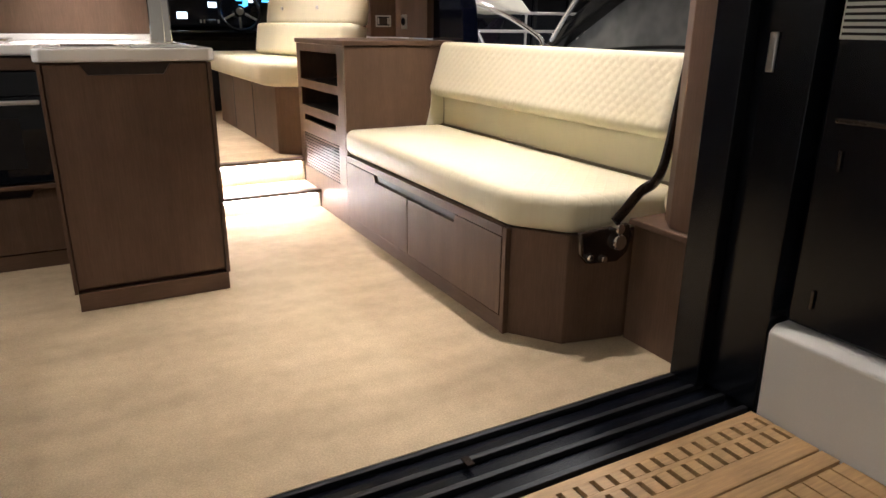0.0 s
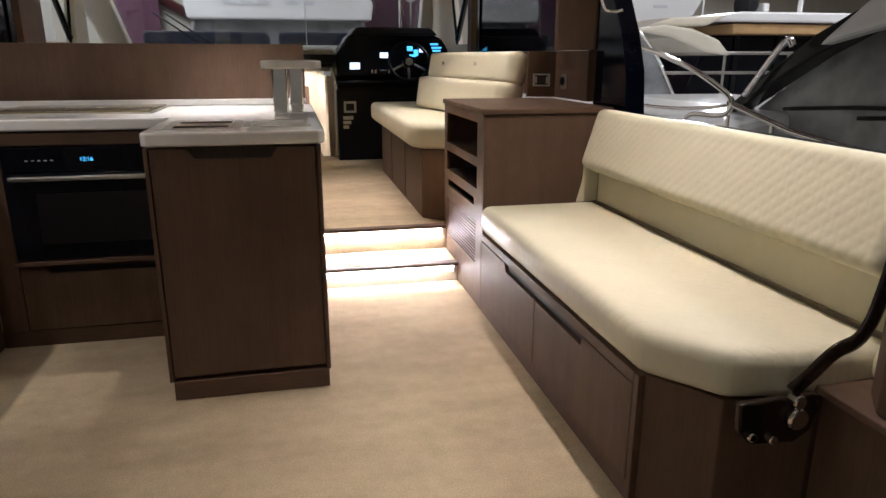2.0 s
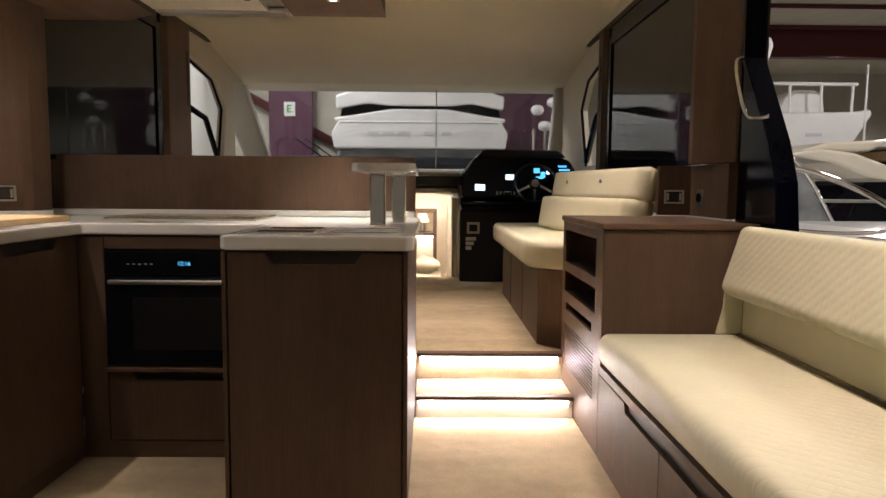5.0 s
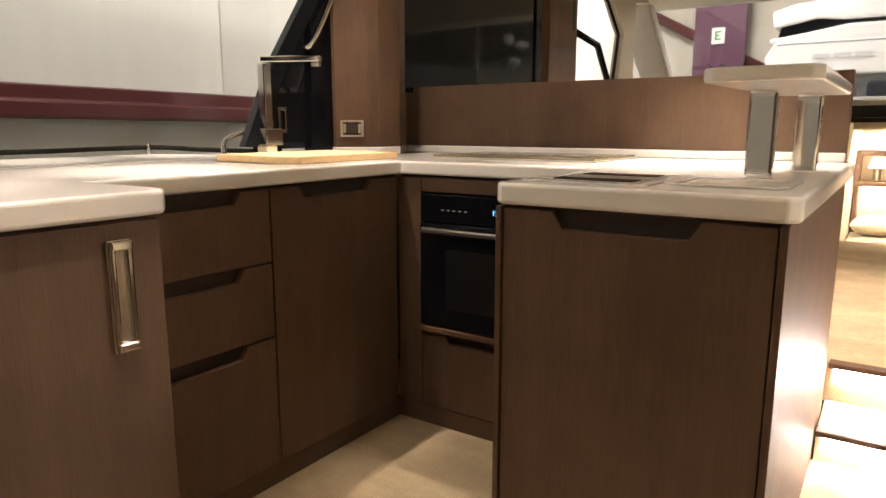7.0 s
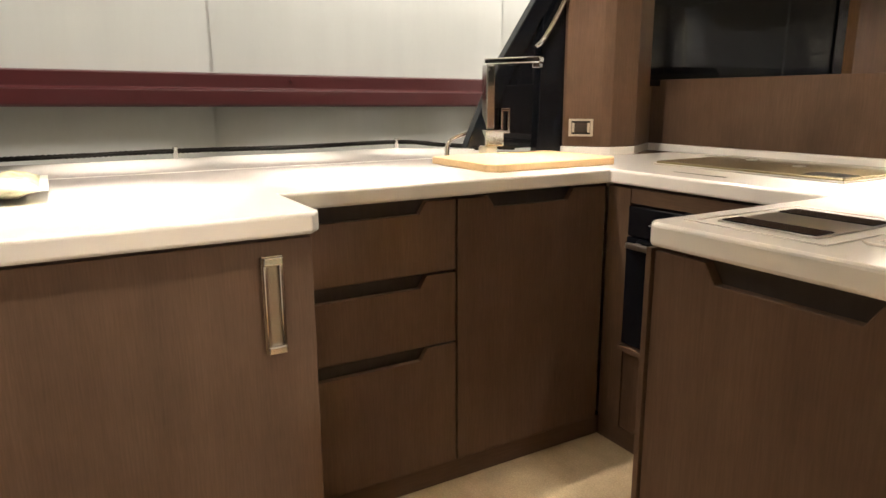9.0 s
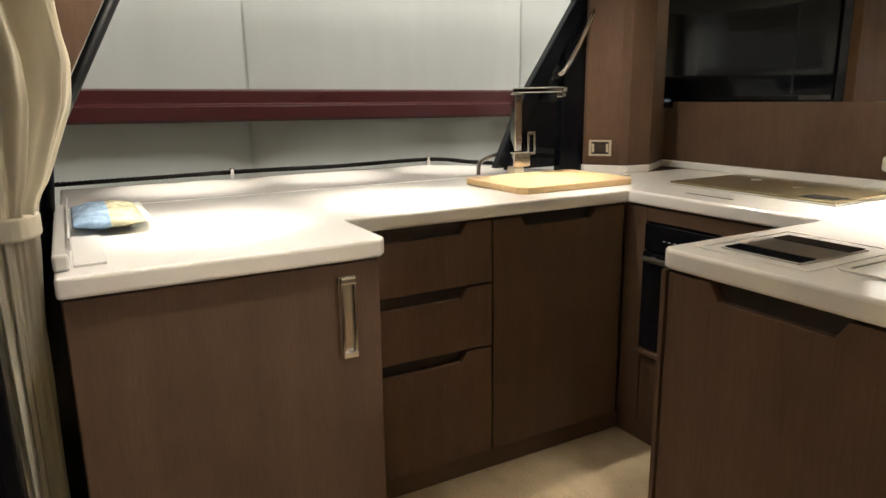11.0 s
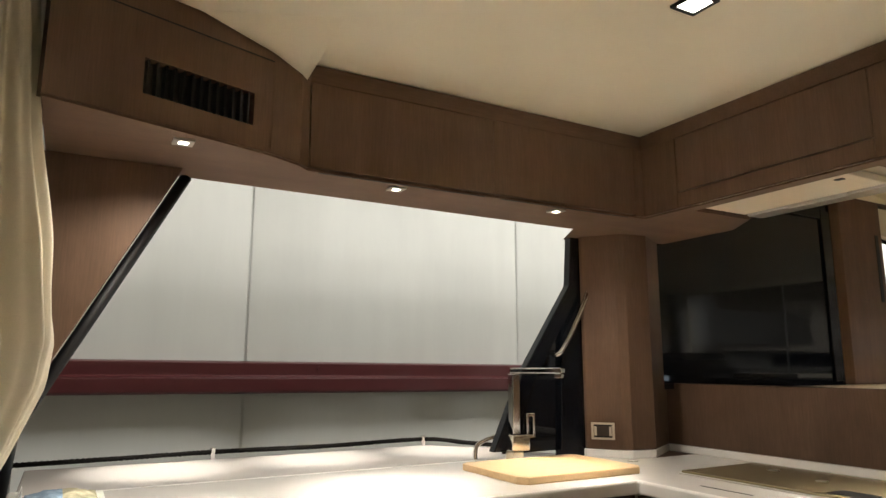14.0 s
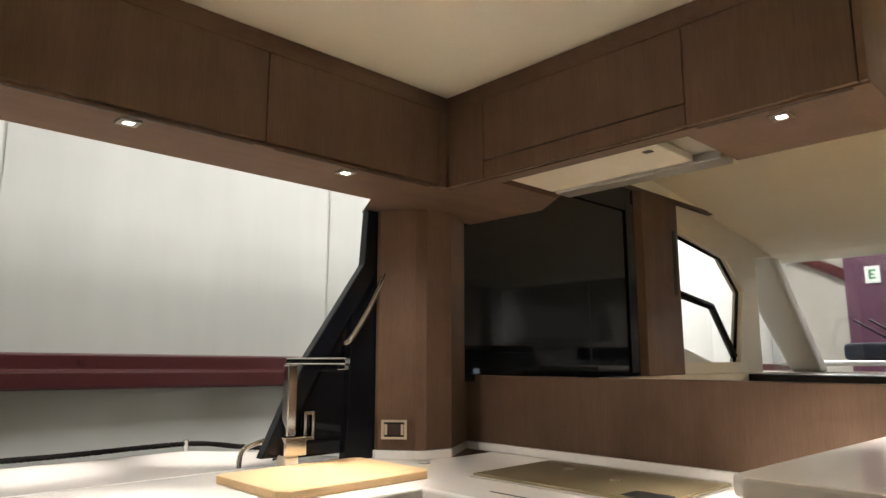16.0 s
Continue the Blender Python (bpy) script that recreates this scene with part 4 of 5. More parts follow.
# half wall behind the hob, corner pillar
structure(box("wall_half", -2.61, -0.735, 0.68, 0.72, 0.07, 1.195, WOOD, bevel=0.003), "walnut half wall behind the worktop", "wall")
pil = [(-2.52, 0.225), (-2.475, 0.222), (-2.365, 0.305), (-2.34, 0.335), (-2.325, 0.445), (-2.45, 0.655), (-2.52, 0.655)]
structure(prism("wall_pillar", pil, "z", 0.942, 1.812, WOOD, bevel=0.003), "walnut corner pillar between the windows", "post")
prism("trim_pillar_foot", [(x + 0.008 if x > -2.45 else x, y - 0.008 if y < 0.6 else y) for x, y in pil], "z", TOP + 0.001, 0.941, WHITE, bevel=0.003)
structure(bpy.data.objects["trim_pillar_foot"], "white upstand round the pillar's foot", "trim")


def socket(name, m, label):
    s = thing(name, label, "socket", group="wall sockets")
    part("plate", prism_bm([[(-0.046, -0.033), (0.046, -0.033), (0.046, 0.033), (-0.046, 0.033)], [(-0.036, -0.025), (0.036, -0.025), (0.036, 0.025), (-0.036, 0.025)]], "z", 0, 0.006, 0.001), STEEL, s)
    part("insert", box_bm(-0.036, 0.036, -0.025, 0.025, 0.0005, 0.003), BLACKMATT, s)
    part("rocker", box_bm(-0.022, 0.022, -0.018, 0.018, 0.003, 0.006, 0.001), WOOD_DARK_SHADE, s)
    for sx in (-0.029, 0.029):
        part("clip", box_bm(sx - 0.005, sx + 0.005, -0.018, 0.018, 0.003, 0.0055, 0.001), STEEL, s)
    s.matrix_basis = m
    return s


d = Vector((0.13, 0.11, 0)).normalized()
nrm = Vector((0.11 * 1, -0.13, 0)).normalized()
mm = Matrix((( d.x, 0, nrm.x, -2.425), (d.y, 0, nrm.y, 0.244), (0, 1, 0, 1.014), (0, 0, 0, 1)))
socket("wall_socket", Matrix.Translation((0.0, 0.0, 0)) @ mm @ Matrix.Translation((0.012, 0, 0.004)), "steel framed socket on the walnut pillar")
socket("wall_socket", Matrix(((0.942, 0, -0.336, 0.530), (-0.336, 0, -0.942, 0.7395), (0, 1, 0, 1.018), (0, 0, 0, 1))), "steel framed socket on the walnut side panel")
sw = thing("light_switch", "small dark round switch beside the socket", "switch")
part("plate", box_bm(0.592, 0.599, 0.55, 0.62, 0.975, 1.055, 0.004), STEEL, sw)
part("button", disc_bm(0.590, 0.585, 1.016, 0.022, 0.008, 18, "x"), BLACK, sw)

# wall cabinets
UB, UT, CEILZ = 1.815, 2.068, 2.127


def wall_cabinet(label, x0, x1, y0, y1, front_axis, front):
    c = thing("wall_cabinet", label, "wall cabinet", group="wall cabinets")
    box("body", x0, x1, y0, y1, UB, UT + 0.002, WOOD, c, 0.001)
    return c


upper = [("walnut wall cabinet with a flush flap door", -2.33, -2.10, -1.095, -0.477), ("walnut wall cabinet with a flush flap door", -2.33, -2.10, -0.474, 0.145)]
for lab, x0, x1, y0, y1 in upper:
    c = wall_cabinet(lab, x0, x1, y0, y1, "x", x1)
    box("door", -2.098, -2.079, y0 + 0.0005, y1 - 0.0005, UB + 0.004, UT, WOOD, c, 0.001)
    box("finger_slot", -2.094, -2.0865, y0 + 0.03, y1 - 0.03, 1.8065, 1.8078, BLACKMATT, c, 0)
corner = thing("corner_cabinet", "walnut filler panels in the corner of the wall cabinets", "wall cabinet", group="wall cabinets")
box("body", -2.345, -2.082, 0.149, 0.56, UB, UT + 0.002, WOOD, corner, 0.001)
box("filler", -2.078, -1.92, 0.187, 0.56, UB, UT + 0.002, WOOD, corner, 0.001)
hoodcab = thing("wall_cabinet", "walnut wall cabinet above the cooker hood", "wall cabinet", group="wall cabinets")
box("body", -1.916, -1.254, 0.205, 0.56, 1.90, UT + 0.002, WOOD, hoodcab, 0.001)
box("side", -1.916, -1.902, 0.205, 0.56, UB, 1.90, WOOD, hoodcab, 0.001)
box("side", -1.268, -1.254, 0.205, 0.56, UB, 1.90, WOOD, hoodcab, 0.001)
box("door", -1.9155, -1.2535, 0.186, 0.204, 1.872, UT, WOOD, hoodcab, 0.001)
box("rail", -1.9155, -1.2535, 0.186, 0.204, UB, 1.868, WOOD, hoodcab, 0.0015)
endcab = wall_cabinet("walnut wall cabinet at the end of the row", -1.25, -0.87, 0.205, 0.54, "y", 0.205)
box("door", -1.2515, -0.887, 0.186, 0.204, UB - 0.002, UT, WOOD, endcab, 0.001)
box("end_panel", -0.884, -0.868, 0.186, 0.204, UB - 0.002, UT, WOOD, endcab, 0.001)
box("finger_slot", -1.235, -0.90, 0.205, 0.214, 1.8065, 1.8078, BLACKMATT, endcab, 0)
structure(prism("trim_cabinet_head", [(-2.5, -1.10), (-2.085, -1.10), (-2.085, 0.192), (-0.866, 0.192), (-0.866, 0.56), (-2.5, 0.56)], "z", UT + 0.004, CEILZ, WOOD_Y, bevel=0.002), "walnut trim between cabinets and ceiling", "trim")
structure(prism("trim_cabinet_underside", [(-2.315, -1.735), (-1.832, -1.735), (-1.875, -1.60), (-1.95, -1.37), (-2.0, -1.23), (-2.05, -1.135), (-2.085, -1.10), (-2.085, 0.20), (-0.868, 0.20), (-0.868, 0.545), (-1.28, 0.545), (-1.28, 0.25), (-1.90, 0.25), (-1.90, 0.545), (-2.06, 0.66), (-2.56, 0.66), (-2.56, 0.20), (-2.36, 0.09)], "z", 1.808, 1.8135, WOOD_Y), "walnut underside of the wall cabinets", "trim")
vent = thing("vent_panel", "walnut panel with a dark slatted air vent", "vent panel")
fa, fb = Vector((-1.832, -1.735, 0)), Vector((-2.0, -1.225, 0))
u = (fb - fa).normalized()
n = Vector((u.y, -u.x, 0))
if n.x < 0:
    n = -n
L = (fb - fa).length
VM = Matrix(((u.x, 0, n.x, fa.x), (u.y, 0, n.y, fa.y), (0, 1, 0, 0), (0, 0, 0, 1)))


def vpart(name, loops, lo, hi, mat, parent, bevel=0.0):
    bm = prism_bm(loops, "z", lo, hi, bevel)
    bmesh.ops.transform(bm, matrix=VM, verts=bm.verts)
    return link(name, bm, mat, parent)


va, vb, vz0, vz1 = 0.20, 0.482, 1.876, 1.962
vpart("panel", [[(0, UB), (L, UB), (L, CEILZ), (0, CEILZ)], [(va, vz0), (va, vz1), (vb, vz1), (vb, vz0)]], -0.03, 0, WOOD, vent)
vpart("backing", [[(va, vz0), (vb, vz0), (vb, vz1), (va, vz1)]], -0.029, -0.025, BLACKMATT, vent)
for k in range(13):
    a = va + 0.008 + k * (vb - va - 0.012) / 12.6
    vpart("slat", [[(a, vz0 + 0.002), (a + 0.005, vz0 + 0.002), (a + 0.005, vz1 - 0.002), (a, vz1 - 0.002)]], -0.022, -0.002, BLACKMATT, vent)
prism("panel_return", [(-2.0, -1.225), (-2.05, -1.132), (-2.0785, -1.099), (-2.33, -1.099), (-2.33, -1.225)], "z", UB, CEILZ, WOOD, vent)
box("panel_back", -2.31, -2.02, -1.735, -1.227, UB, CEILZ, WOOD, vent, 0)
vpart("head_line", [[(0, 2.066), (L, 2.066), (L, 2.07), (0, 2.07)]], -0.01, 0.0005, BLACKMATT, vent)
hood = thing("cooker_hood", "pale steel slide-out cooker hood set under the cabinet", "cooker hood")
part("body", box_bm(-1.898, -1.272, 0.21, 0.575, 1.835, 1.896, 0.003), STEEL, hood)
part("filter_panel", box_bm(-1.87, -1.375, 0.209, 0.475, 1.812, 1.834, 0.003), CREAM, hood, "pale flat filter panel")
part("front_bar", box_bm(-1.87, -1.30, 0.49, 0.57, 1.808, 1.834, 0.004), STEEL, hood)
part("lip", box_bm(-1.70, -1.50, 0.478, 0.492, 1.800, 1.834, 0.003), STEEL, hood)
part("switch", box_bm(-1.43, -1.405, 0.29, 0.31, 1.809, 1.8115, 0.001), BLACKMATT, hood)
for lx, ly, lz in CAB_LAMPS:
    dl = thing("cabinet_downlight", "small bright square downlight under the wall cabinet", "downlight", group="cabinet downlights")
    part("rim", prism_bm([[(lx - 0.024, ly - 0.024), (lx + 0.024, ly - 0.024), (lx + 0.024, ly + 0.024), (lx - 0.024, ly + 0.024)],
                          [(lx - 0.011, ly - 0.011), (lx + 0.011, ly - 0.011), (lx + 0.011, ly + 0.011), (lx - 0.011, ly + 0.011)]], "z", lz - 0.009, lz - 0.004), STEEL, dl)
    part("lens", box_bm(lx - 0.011, lx + 0.011, ly - 0.011, ly + 0.011, lz - 0.008, lz - 0.004), LAMPFACE, dl)

# galley window
structure(prism("wall_window_aft", [(-1.80, 1.807), (-1.405, 1.807), (-1.755, 1.13), (-1.80, 1.13)], "x", -2.30, -2.225, WOOD, bevel=0.003), "slanted walnut panel at the window's aft edge", "wall")
tagged(tube("window_gasket", [(-2.315, -1.385, 1.807), (-2.315, -1.745, 1.11), (-2.35, -1.765, 0.92)], 0.017, BLACKMATT, steps=0), "black rubber gasket along the window's slanted edge", "gasket")
gw = structure(thing("window_5", "black slanted frame of the folded galley window with steel stay", "window"))
part("window_frame", prism_bm([[(0.30, 1.806), (0.18, 1.806), (0.164, 1.60), (-0.078, 1.246), (-0.22, 0.95), (-0.16, 0.95), (-0.02, 1.21), (0.115, 1.42), (0.097, 0.912), (0.30, 0.912)]], "x", -2.53, -2.49, 0.004), BLACK, gw)
part("pane", prism_bm([[(-0.17, 0.94), (-0.03, 1.22), (0.115, 1.43), (0.10, 0.94)]], "x", -2.515, -2.51), TINTED, gw)
tube("stay", [(-2.49, 0.24, 1.575), (-2.465, 0.235, 1.56), (-2.46, 0.16, 1.43), (-2.46, 0.085, 1.325), (-2.49, 0.07, 1.315)], 0.010, CHROME, gw, label="polished steel stay")

# curtain gathered by a tie at the aft opening
curtain = thing("curtain", "cream gathered curtain held by a tie-back", "curtain")


def swell(z):
    """Half depth of the gathered cloth at height z."""
    keys = ((0.3, 0.04), (0.75, 0.045), (0.92, 0.055), (0.98, 0.056), (1.03, 0.062), (1.07, 0.083), (1.14, 0.106), (1.23, 0.138), (1.32, 0.148), (1.43, 0.132), (1.53, 0.122), (1.75, 0.092), (2.1, 0.062))
    for (a, u0), (b, u1) in zip(keys, keys[1:]):
        if a <= z <= b:
            return u0 + (u1 - u0) * (z - a) / (b - a)
    return 0.07


def curtain_mesh():
    """Gathered bundle: pleats run round it and fan out above the tie."""
    bm = bmesh.new()
    cols, rows_n = 260, 80
    grid = []
    for j in range(rows_n + 1):
        z = 0.3 + 1.8 * j / rows_n
        ry = swell(z)
        rx = 0.075 + 0.5 * (ry - 0.05)
        row = []
        for i in range(cols):
            a = 2 * math.pi * i / cols
            lean = 0.5 * max(0, z - 1.0) * math.cos(a)
            fold = math.sin(13 * (a + lean) + 1.6 * noise.noise((math.cos(a) * 1.5, math.sin(a) * 1.5, z * 1.2)))
            r = 1 + 0.05 * math.sin(31 * (a + 0.6 * lean)) + (0.15 + 0.08 * noise.noise((a, z * 2.5, 4.0))) * fold + 0.06 * noise.noise((math.cos(a) * 2, math.sin(a) * 2, z * 3))
            row.append(bm.verts.new((-1.93 + rx * math.cos(a) * r, -1.835 + ry * math.sin(a) * r, z)))
        grid.append(row)
    for a, b in zip(grid, grid[1:]):
        for i in range(cols):
            bm.faces.new((a[i], a[(i + 1) % cols], b[(i + 1) % cols], b[i]))
    return bm


cl = part("cloth", curtain_mesh(), CURTAIN, curtain, smooth=True)
part("tie", prism_bm([[(-1.93 + 0.096 * math.cos(k * math.pi / 12), -1.835 + 0.070 * math.sin(k * math.pi / 12)) for k in range(24)]], "z", 0.955, 1.005, 0.006, 2), CURTAIN, curtain)
part("tie_hook", disc_bm(-1.835, -1.80, 1.22, 0.009, 0.03, 10, "x"), STEEL, curtain)
structure(box("wall_aft_post", -2.75, -2.45, -2.1, -1.757, -0.05, 2.126, BLACK, bevel=0.004), "black aft corner post beside the curtain", "post")
structure(box("door_2", -2.45, -1.60, -1.92, -1.885, -0.01, 2.09, TINTED, bevel=0.004), "dark glazed sliding door leaf behind the curtain", "door")
structure(box("trim_door_stile", -1.74, -1.66, -1.882, -1.85, 0.0, 0.86, BLACK, bevel=0.003), "black door stile beside the cabinet", "trim")
jp = structure(box("trim_curtain_track", -2.75, 0.35, -1.89, -1.84, 2.09, 2.126, BLACKMATT, bevel=0.002), "dark curtain track at the ceiling", "trim")
pack = thing("snack_packet", "blue and pale gold plastic packet lying on the worktop", "packet")


def pillow(x0, x1, y0, y1, z0, h, mat, name, parent, tilt=0.0, span=(0, 1)):
    bm = bmesh.new()
    nx, ny = 16, 12
    for sgn in (1, -1):
        grid = []
        for i in range(nx + 1):
            row = []
            for j in range(ny + 1):
                a, b = i / nx, j / ny
                c = span[0] + (span[1] - span[0]) * b
                e = (math.sin(a * math.pi) * math.sin(c * math.pi)) ** 0.5 if 0 < i < nx and 0.001 < c < 0.999 else 0
                zz = z0 + h / 2 + sgn * h / 2 * e * (1 + 0.3 * noise.noise((a * 5, c * 5, sgn)) + 0.16 * noise.noise((a * 14, c * 11, 3 + sgn))) + tilt * b
                row.append(bm.verts.new((x0 + (x1 - x0) * a, y0 + (y1 - y0) * b, zz)))
            grid.append(row)
        for a, b in zip(grid, grid[1:]):
            for j in range(ny):
                bm.faces.new((a[j], a[j + 1], b[j + 1], b[j]))
    bmesh.ops.remove_doubles(bm, verts=bm.verts, dist=0.0002)
    return link(name, bm, mat, parent, "", True)


pillow(-2.44, -2.07, -1.71, -1.625, TOP + 0.001, 0.055, PACK_BLUE, "blue_end", pack, span=(0, 0.52))
pillow(-2.44, -2.07, -1.625, -1.545, TOP + 0.001, 0.055, PACK_GOLD, "gold_end", pack, span=(0.52, 1))
box("crimped_edge", -2.43, -2.08, -1.546, -1.528, TOP + 0.026, TOP + 0.029, SIGNWHITE, pack, 0.001, label="pale crimped edge")
lft = thing("worktop_tray", "small pale plastic stand at the worktop's end", "stand")
box("plate", -2.40, -1.75, -1.715, -1.655, TOP + 0.001, TOP + 0.006, WHITE, lft, 0.001)
box("back", -2.40, -1.75, -1.719, -1.715, TOP + 0.036, TOP + 0.06, WHITE, lft, 0.001)

# ---- sofa and side cabinet ----
sofa = thing("sofa", "cream leather sofa on a walnut base with a quilted backrest", "sofa")
base = part("base", prism_bm([[(0.012, -0.004), (0.012, -1.44), (0.125, -1.598), (0.34, -1.64), (0.598, -1.64), (0.598, -0.004)]], "z", 0.001, 0.375, 0.003), WOOD, sofa, "walnut base")
for y0, y1, n0, n1 in ((-0.70, -0.006, -0.70, -0.35), (-1.42, -0.704, -1.11, -0.704)):
    lp = [(y0 + 0.002, 0.062), (y1 - 0.002, 0.062), (y1 - 0.002, 0.338)]
    lp += [(n1, 0.338), (n1 - 0.014, 0.306)] if n1 < y1 - 0.01 else [(y1 - 0.002, 0.306)]
    lp += [(n0 + 0.014, 0.306), (n0, 0.338), (y0 + 0.002, 0.338)] if n0 > y0 + 0.01 else [(y0 + 0.002, 0.306)]
    lp = [p for k, p in enumerate(lp) if not (k == 2 and n1 >= y1 - 0.01)]
    prism("drawer_front", lp, "x", -0.006, 0.011, WOOD, sofa, 0.001, 1)
box("top_rail", -0.006, 0.011, -1.42, -0.006, 0.341, 0.374, WOOD_Y, sofa, 0.001)
box("corner_post", -0.006, 0.014, -1.445, -1.422, 0.001, 0.374, WOOD, sofa, 0.002)
box("front_plinth", -0.002, 0.011, -1.42, -0.006, 0.001, 0.058, WOOD_Y, sofa, 0.001)
box("slot_shadow", 0.0095, 0.0115, -1.40, -0.02, 0.30, 0.341, WOOD_DARK_SHADE, sofa, 0)


def seat_cushion():
    loop = [(-0.018, -0.006), (-0.018, -1.45), (0.112, -1.622), (0.34, -1.662), (0.53, -1.655), (0.53, -0.006)]
    return prism_bm([loop], "z", 0.380, 0.505, 0.042, 5)


SEAM_SHADE = material("leather_seam_shadow", (0.30, 0.25, 0.17), 0.7, grain=(300, 300, 300), amount=0.1)
LEATHER_SEAT = LEATHER.copy()
LEATHER_SEAT.name = "cream_leather_quilted"


def quilt_nodes(m, pitch=0.042, strength=0.5):
    nt, nodes = m.node_tree, m.node_tree.nodes
    geo = nodes.new("ShaderNodeNewGeometry")
    sep = nodes.new("ShaderNodeSeparateXYZ")
    nt.links.new(geo.outputs["Position"], sep.inputs[0])
    outs = []
    for sg in ("ADD", "SUBTRACT"):
        a = nodes.new("ShaderNodeMath")
        a.operation = sg
        nt.links.new(sep.outputs[1], a.inputs[0])
        nt.links.new(sep.outputs[0], a.inputs[1])
        s = nodes.new("ShaderNodeMath")
        s.operation = "MULTIPLY"
        s.inputs[1].default_value = math.pi / pitch
        nt.links.new(a.outputs[0], s.inputs[0])
        w = nodes.new("ShaderNodeMath")
        w.operation = "SINE"
        nt.links.new(s.outputs[0], w.inputs[0])
        ab = nodes.new("ShaderNodeMath")
        ab.operation = "ABSOLUTE"
        nt.links.new(w.outputs[0], ab.inputs[0])
        p = nodes.new("ShaderNodeMath")
        p.operation = "POWER"
        p.inputs[1].default_value = 0.4
        nt.links.new(ab.outputs[0], p.inputs[0])
        outs.append(p)
    mn = nodes.new("ShaderNodeMath")
    mn.operation = "MINIMUM"
    nt.links.new(outs[0].outputs[0], mn.inputs[0])
    nt.links.new(outs[1].outputs[0], mn.inputs[1])
    bp = nodes.new("ShaderNodeBump")
    bp.inputs["Strength"].default_value, bp.inputs["Distance"].default_value = strength, 0.004
    nt.links.new(mn.outputs[0], bp.inputs["Height"])
    old = [n for n in nodes if n.type == "BUMP" and n != bp]
    if old:
        nt.links.new(old[0].outputs[0], bp.inputs["Normal"])
    nt.links.new(bp.outputs[0], nodes["Principled BSDF"].inputs["Normal"])


quilt_nodes(LEATHER_SEAT, 0.05, 0.3)
part("seat", seat_cushion(), LEATHER_SEAT, sofa, "cream leather seat cushion", smooth=True)
part("lower_back", box_bm(0.532, 0.598, -1.62, -0.02, 0.385, 0.70, 0.014, 3), LEATHER, sofa, "cream leather lower back panel", smooth=True)


def backrest(x_low, z_low, x_high, z_high, thick, y0, y1, pitch, depth, ny, quilt=True, skew=0.0):
    """Tilted padded back: a closed rounded section swept along y, with diamond stitching sunk into its face."""
    a, b = Vector((x_low, z_low)), Vector((x_high, z_high))
    along = (b - a)
    h = along.length
    along /= h
    out = Vector((-along.y, along.x))
    sec = []
    nf = 44 if quilt else 14
    for i in range(nf + 1):
        s = i / nf
        e = min(s, 1 - s)
        puff = thick / 2 * (1 - max(0, 1 - e / 0.14) ** 2.2) ** 0.5 if e < 0.14 else thick / 2
        sec.append((s * h, puff, 1))
    for i in range(10, 0, -1):
        s = i / 11
        e = min(s, 1 - s)
        puff = thick / 2 * (1 - max(0, 1 - e / 0.14) ** 2.2) ** 0.5 if e < 0.14 else thick / 2
        sec.append((s * h, -puff, 0))
    bm = bmesh.new()
    rings = []
    for k in range(ny + 1):
        y = y0 + (y1 - y0) * k / ny
        end = min(k, ny - k) / ny * abs(y1 - y0)
        shrink = (1 - max(0, 1 - end / 0.035) ** 2) ** 0.5 if end < 0.035 else 1.0
        ring = []
        for s, o, front in sec:
            o2 = o * (0.25 + 0.75 * shrink)
            s2 = h / 2 + (s - h / 2) * (0.88 + 0.12 * shrink)
            if quilt and front:
                p = abs(math.sin(math.pi * (y + s * 1.0) / pitch)), abs(math.sin(math.pi * (y - s * 1.0) / pitch))
                o2 += depth * (min(p) ** 0.5 - 1) * (1 if 0.06 < s / h < 0.94 else 0.2) * shrink
            q = a + along * s2 + out * o2
            ring.append(bm.verts.new((q.x + skew * (y - y0), y, q.y)))
        rings.append(ring)
    m = len(sec)
    for r0, r1 in zip(rings, rings[1:]):
        for i in range(m):
            bm.faces.new((r0[i], r0[(i + 1) % m], r1[(i + 1) % m], r1[i]))
    bm.faces.new(rings[0]), bm.faces.new(rings[-1])
    return bm


part("backrest", backrest(0.485, 0.650, 0.565, 0.915, 0.11, -1.64, -0.015, 0.046, 0.0028, 330), LEATHER, sofa, "cream diamond-quilted backrest", smooth=True)
# dark strip painted as the crease's shade behind the seat
box("seat_gap_shade", 0.520, 0.536, -1.62, -0.02, 0.493, 0.5065, SEAM_SHADE, sofa, 0)
tube("arm", [(0.235, -1.676, 0.425), (0.27, -1.68, 0.46), (0.325, -1.682, 0.512), (0.378, -1.682, 0.535), (0.406, -1.682, 0.575), (0.427, -1.68, 0.65), (0.452, -1.675, 0.77), (0.476, -1.67, 0.885)], 0.019, BRONZE, sofa, flat=0.35, label="dark brown glossy tilting arm")
hinge = part("hinge_plate", prism_bm([[(0.108, 0.405), (0.30, 0.412), (0.318, 0.37), (0.302, 0.318), (0.262, 0.292), (0.145, 0.300), (0.116, 0.33)]], "y", -1.676, -1.656, 0.006, 3), BRONZE, sofa, "glossy dark bronze hinge plate")
part("hinge_knob", bevelled(disc_bm(0.252, -1.684, 0.36, 0.026, 0.022, 24, "y"), 0.006, 2, 60), CHROME, hinge)
part("hinge_cap", bevelled(disc_bm(0.245, -1.684, 0.405, 0.017, 0.03, 20, "y"), 0.005, 2, 60), CHROME, hinge)
for hx, hz in ((0.145, 0.325), (0.20, 0.312)):
    part("hinge_bolt", bevelled(disc_bm(hx, -1.68, hz, 0.011, 0.016, 14, "y"), 0.003, 2, 60), CHROME, hinge)
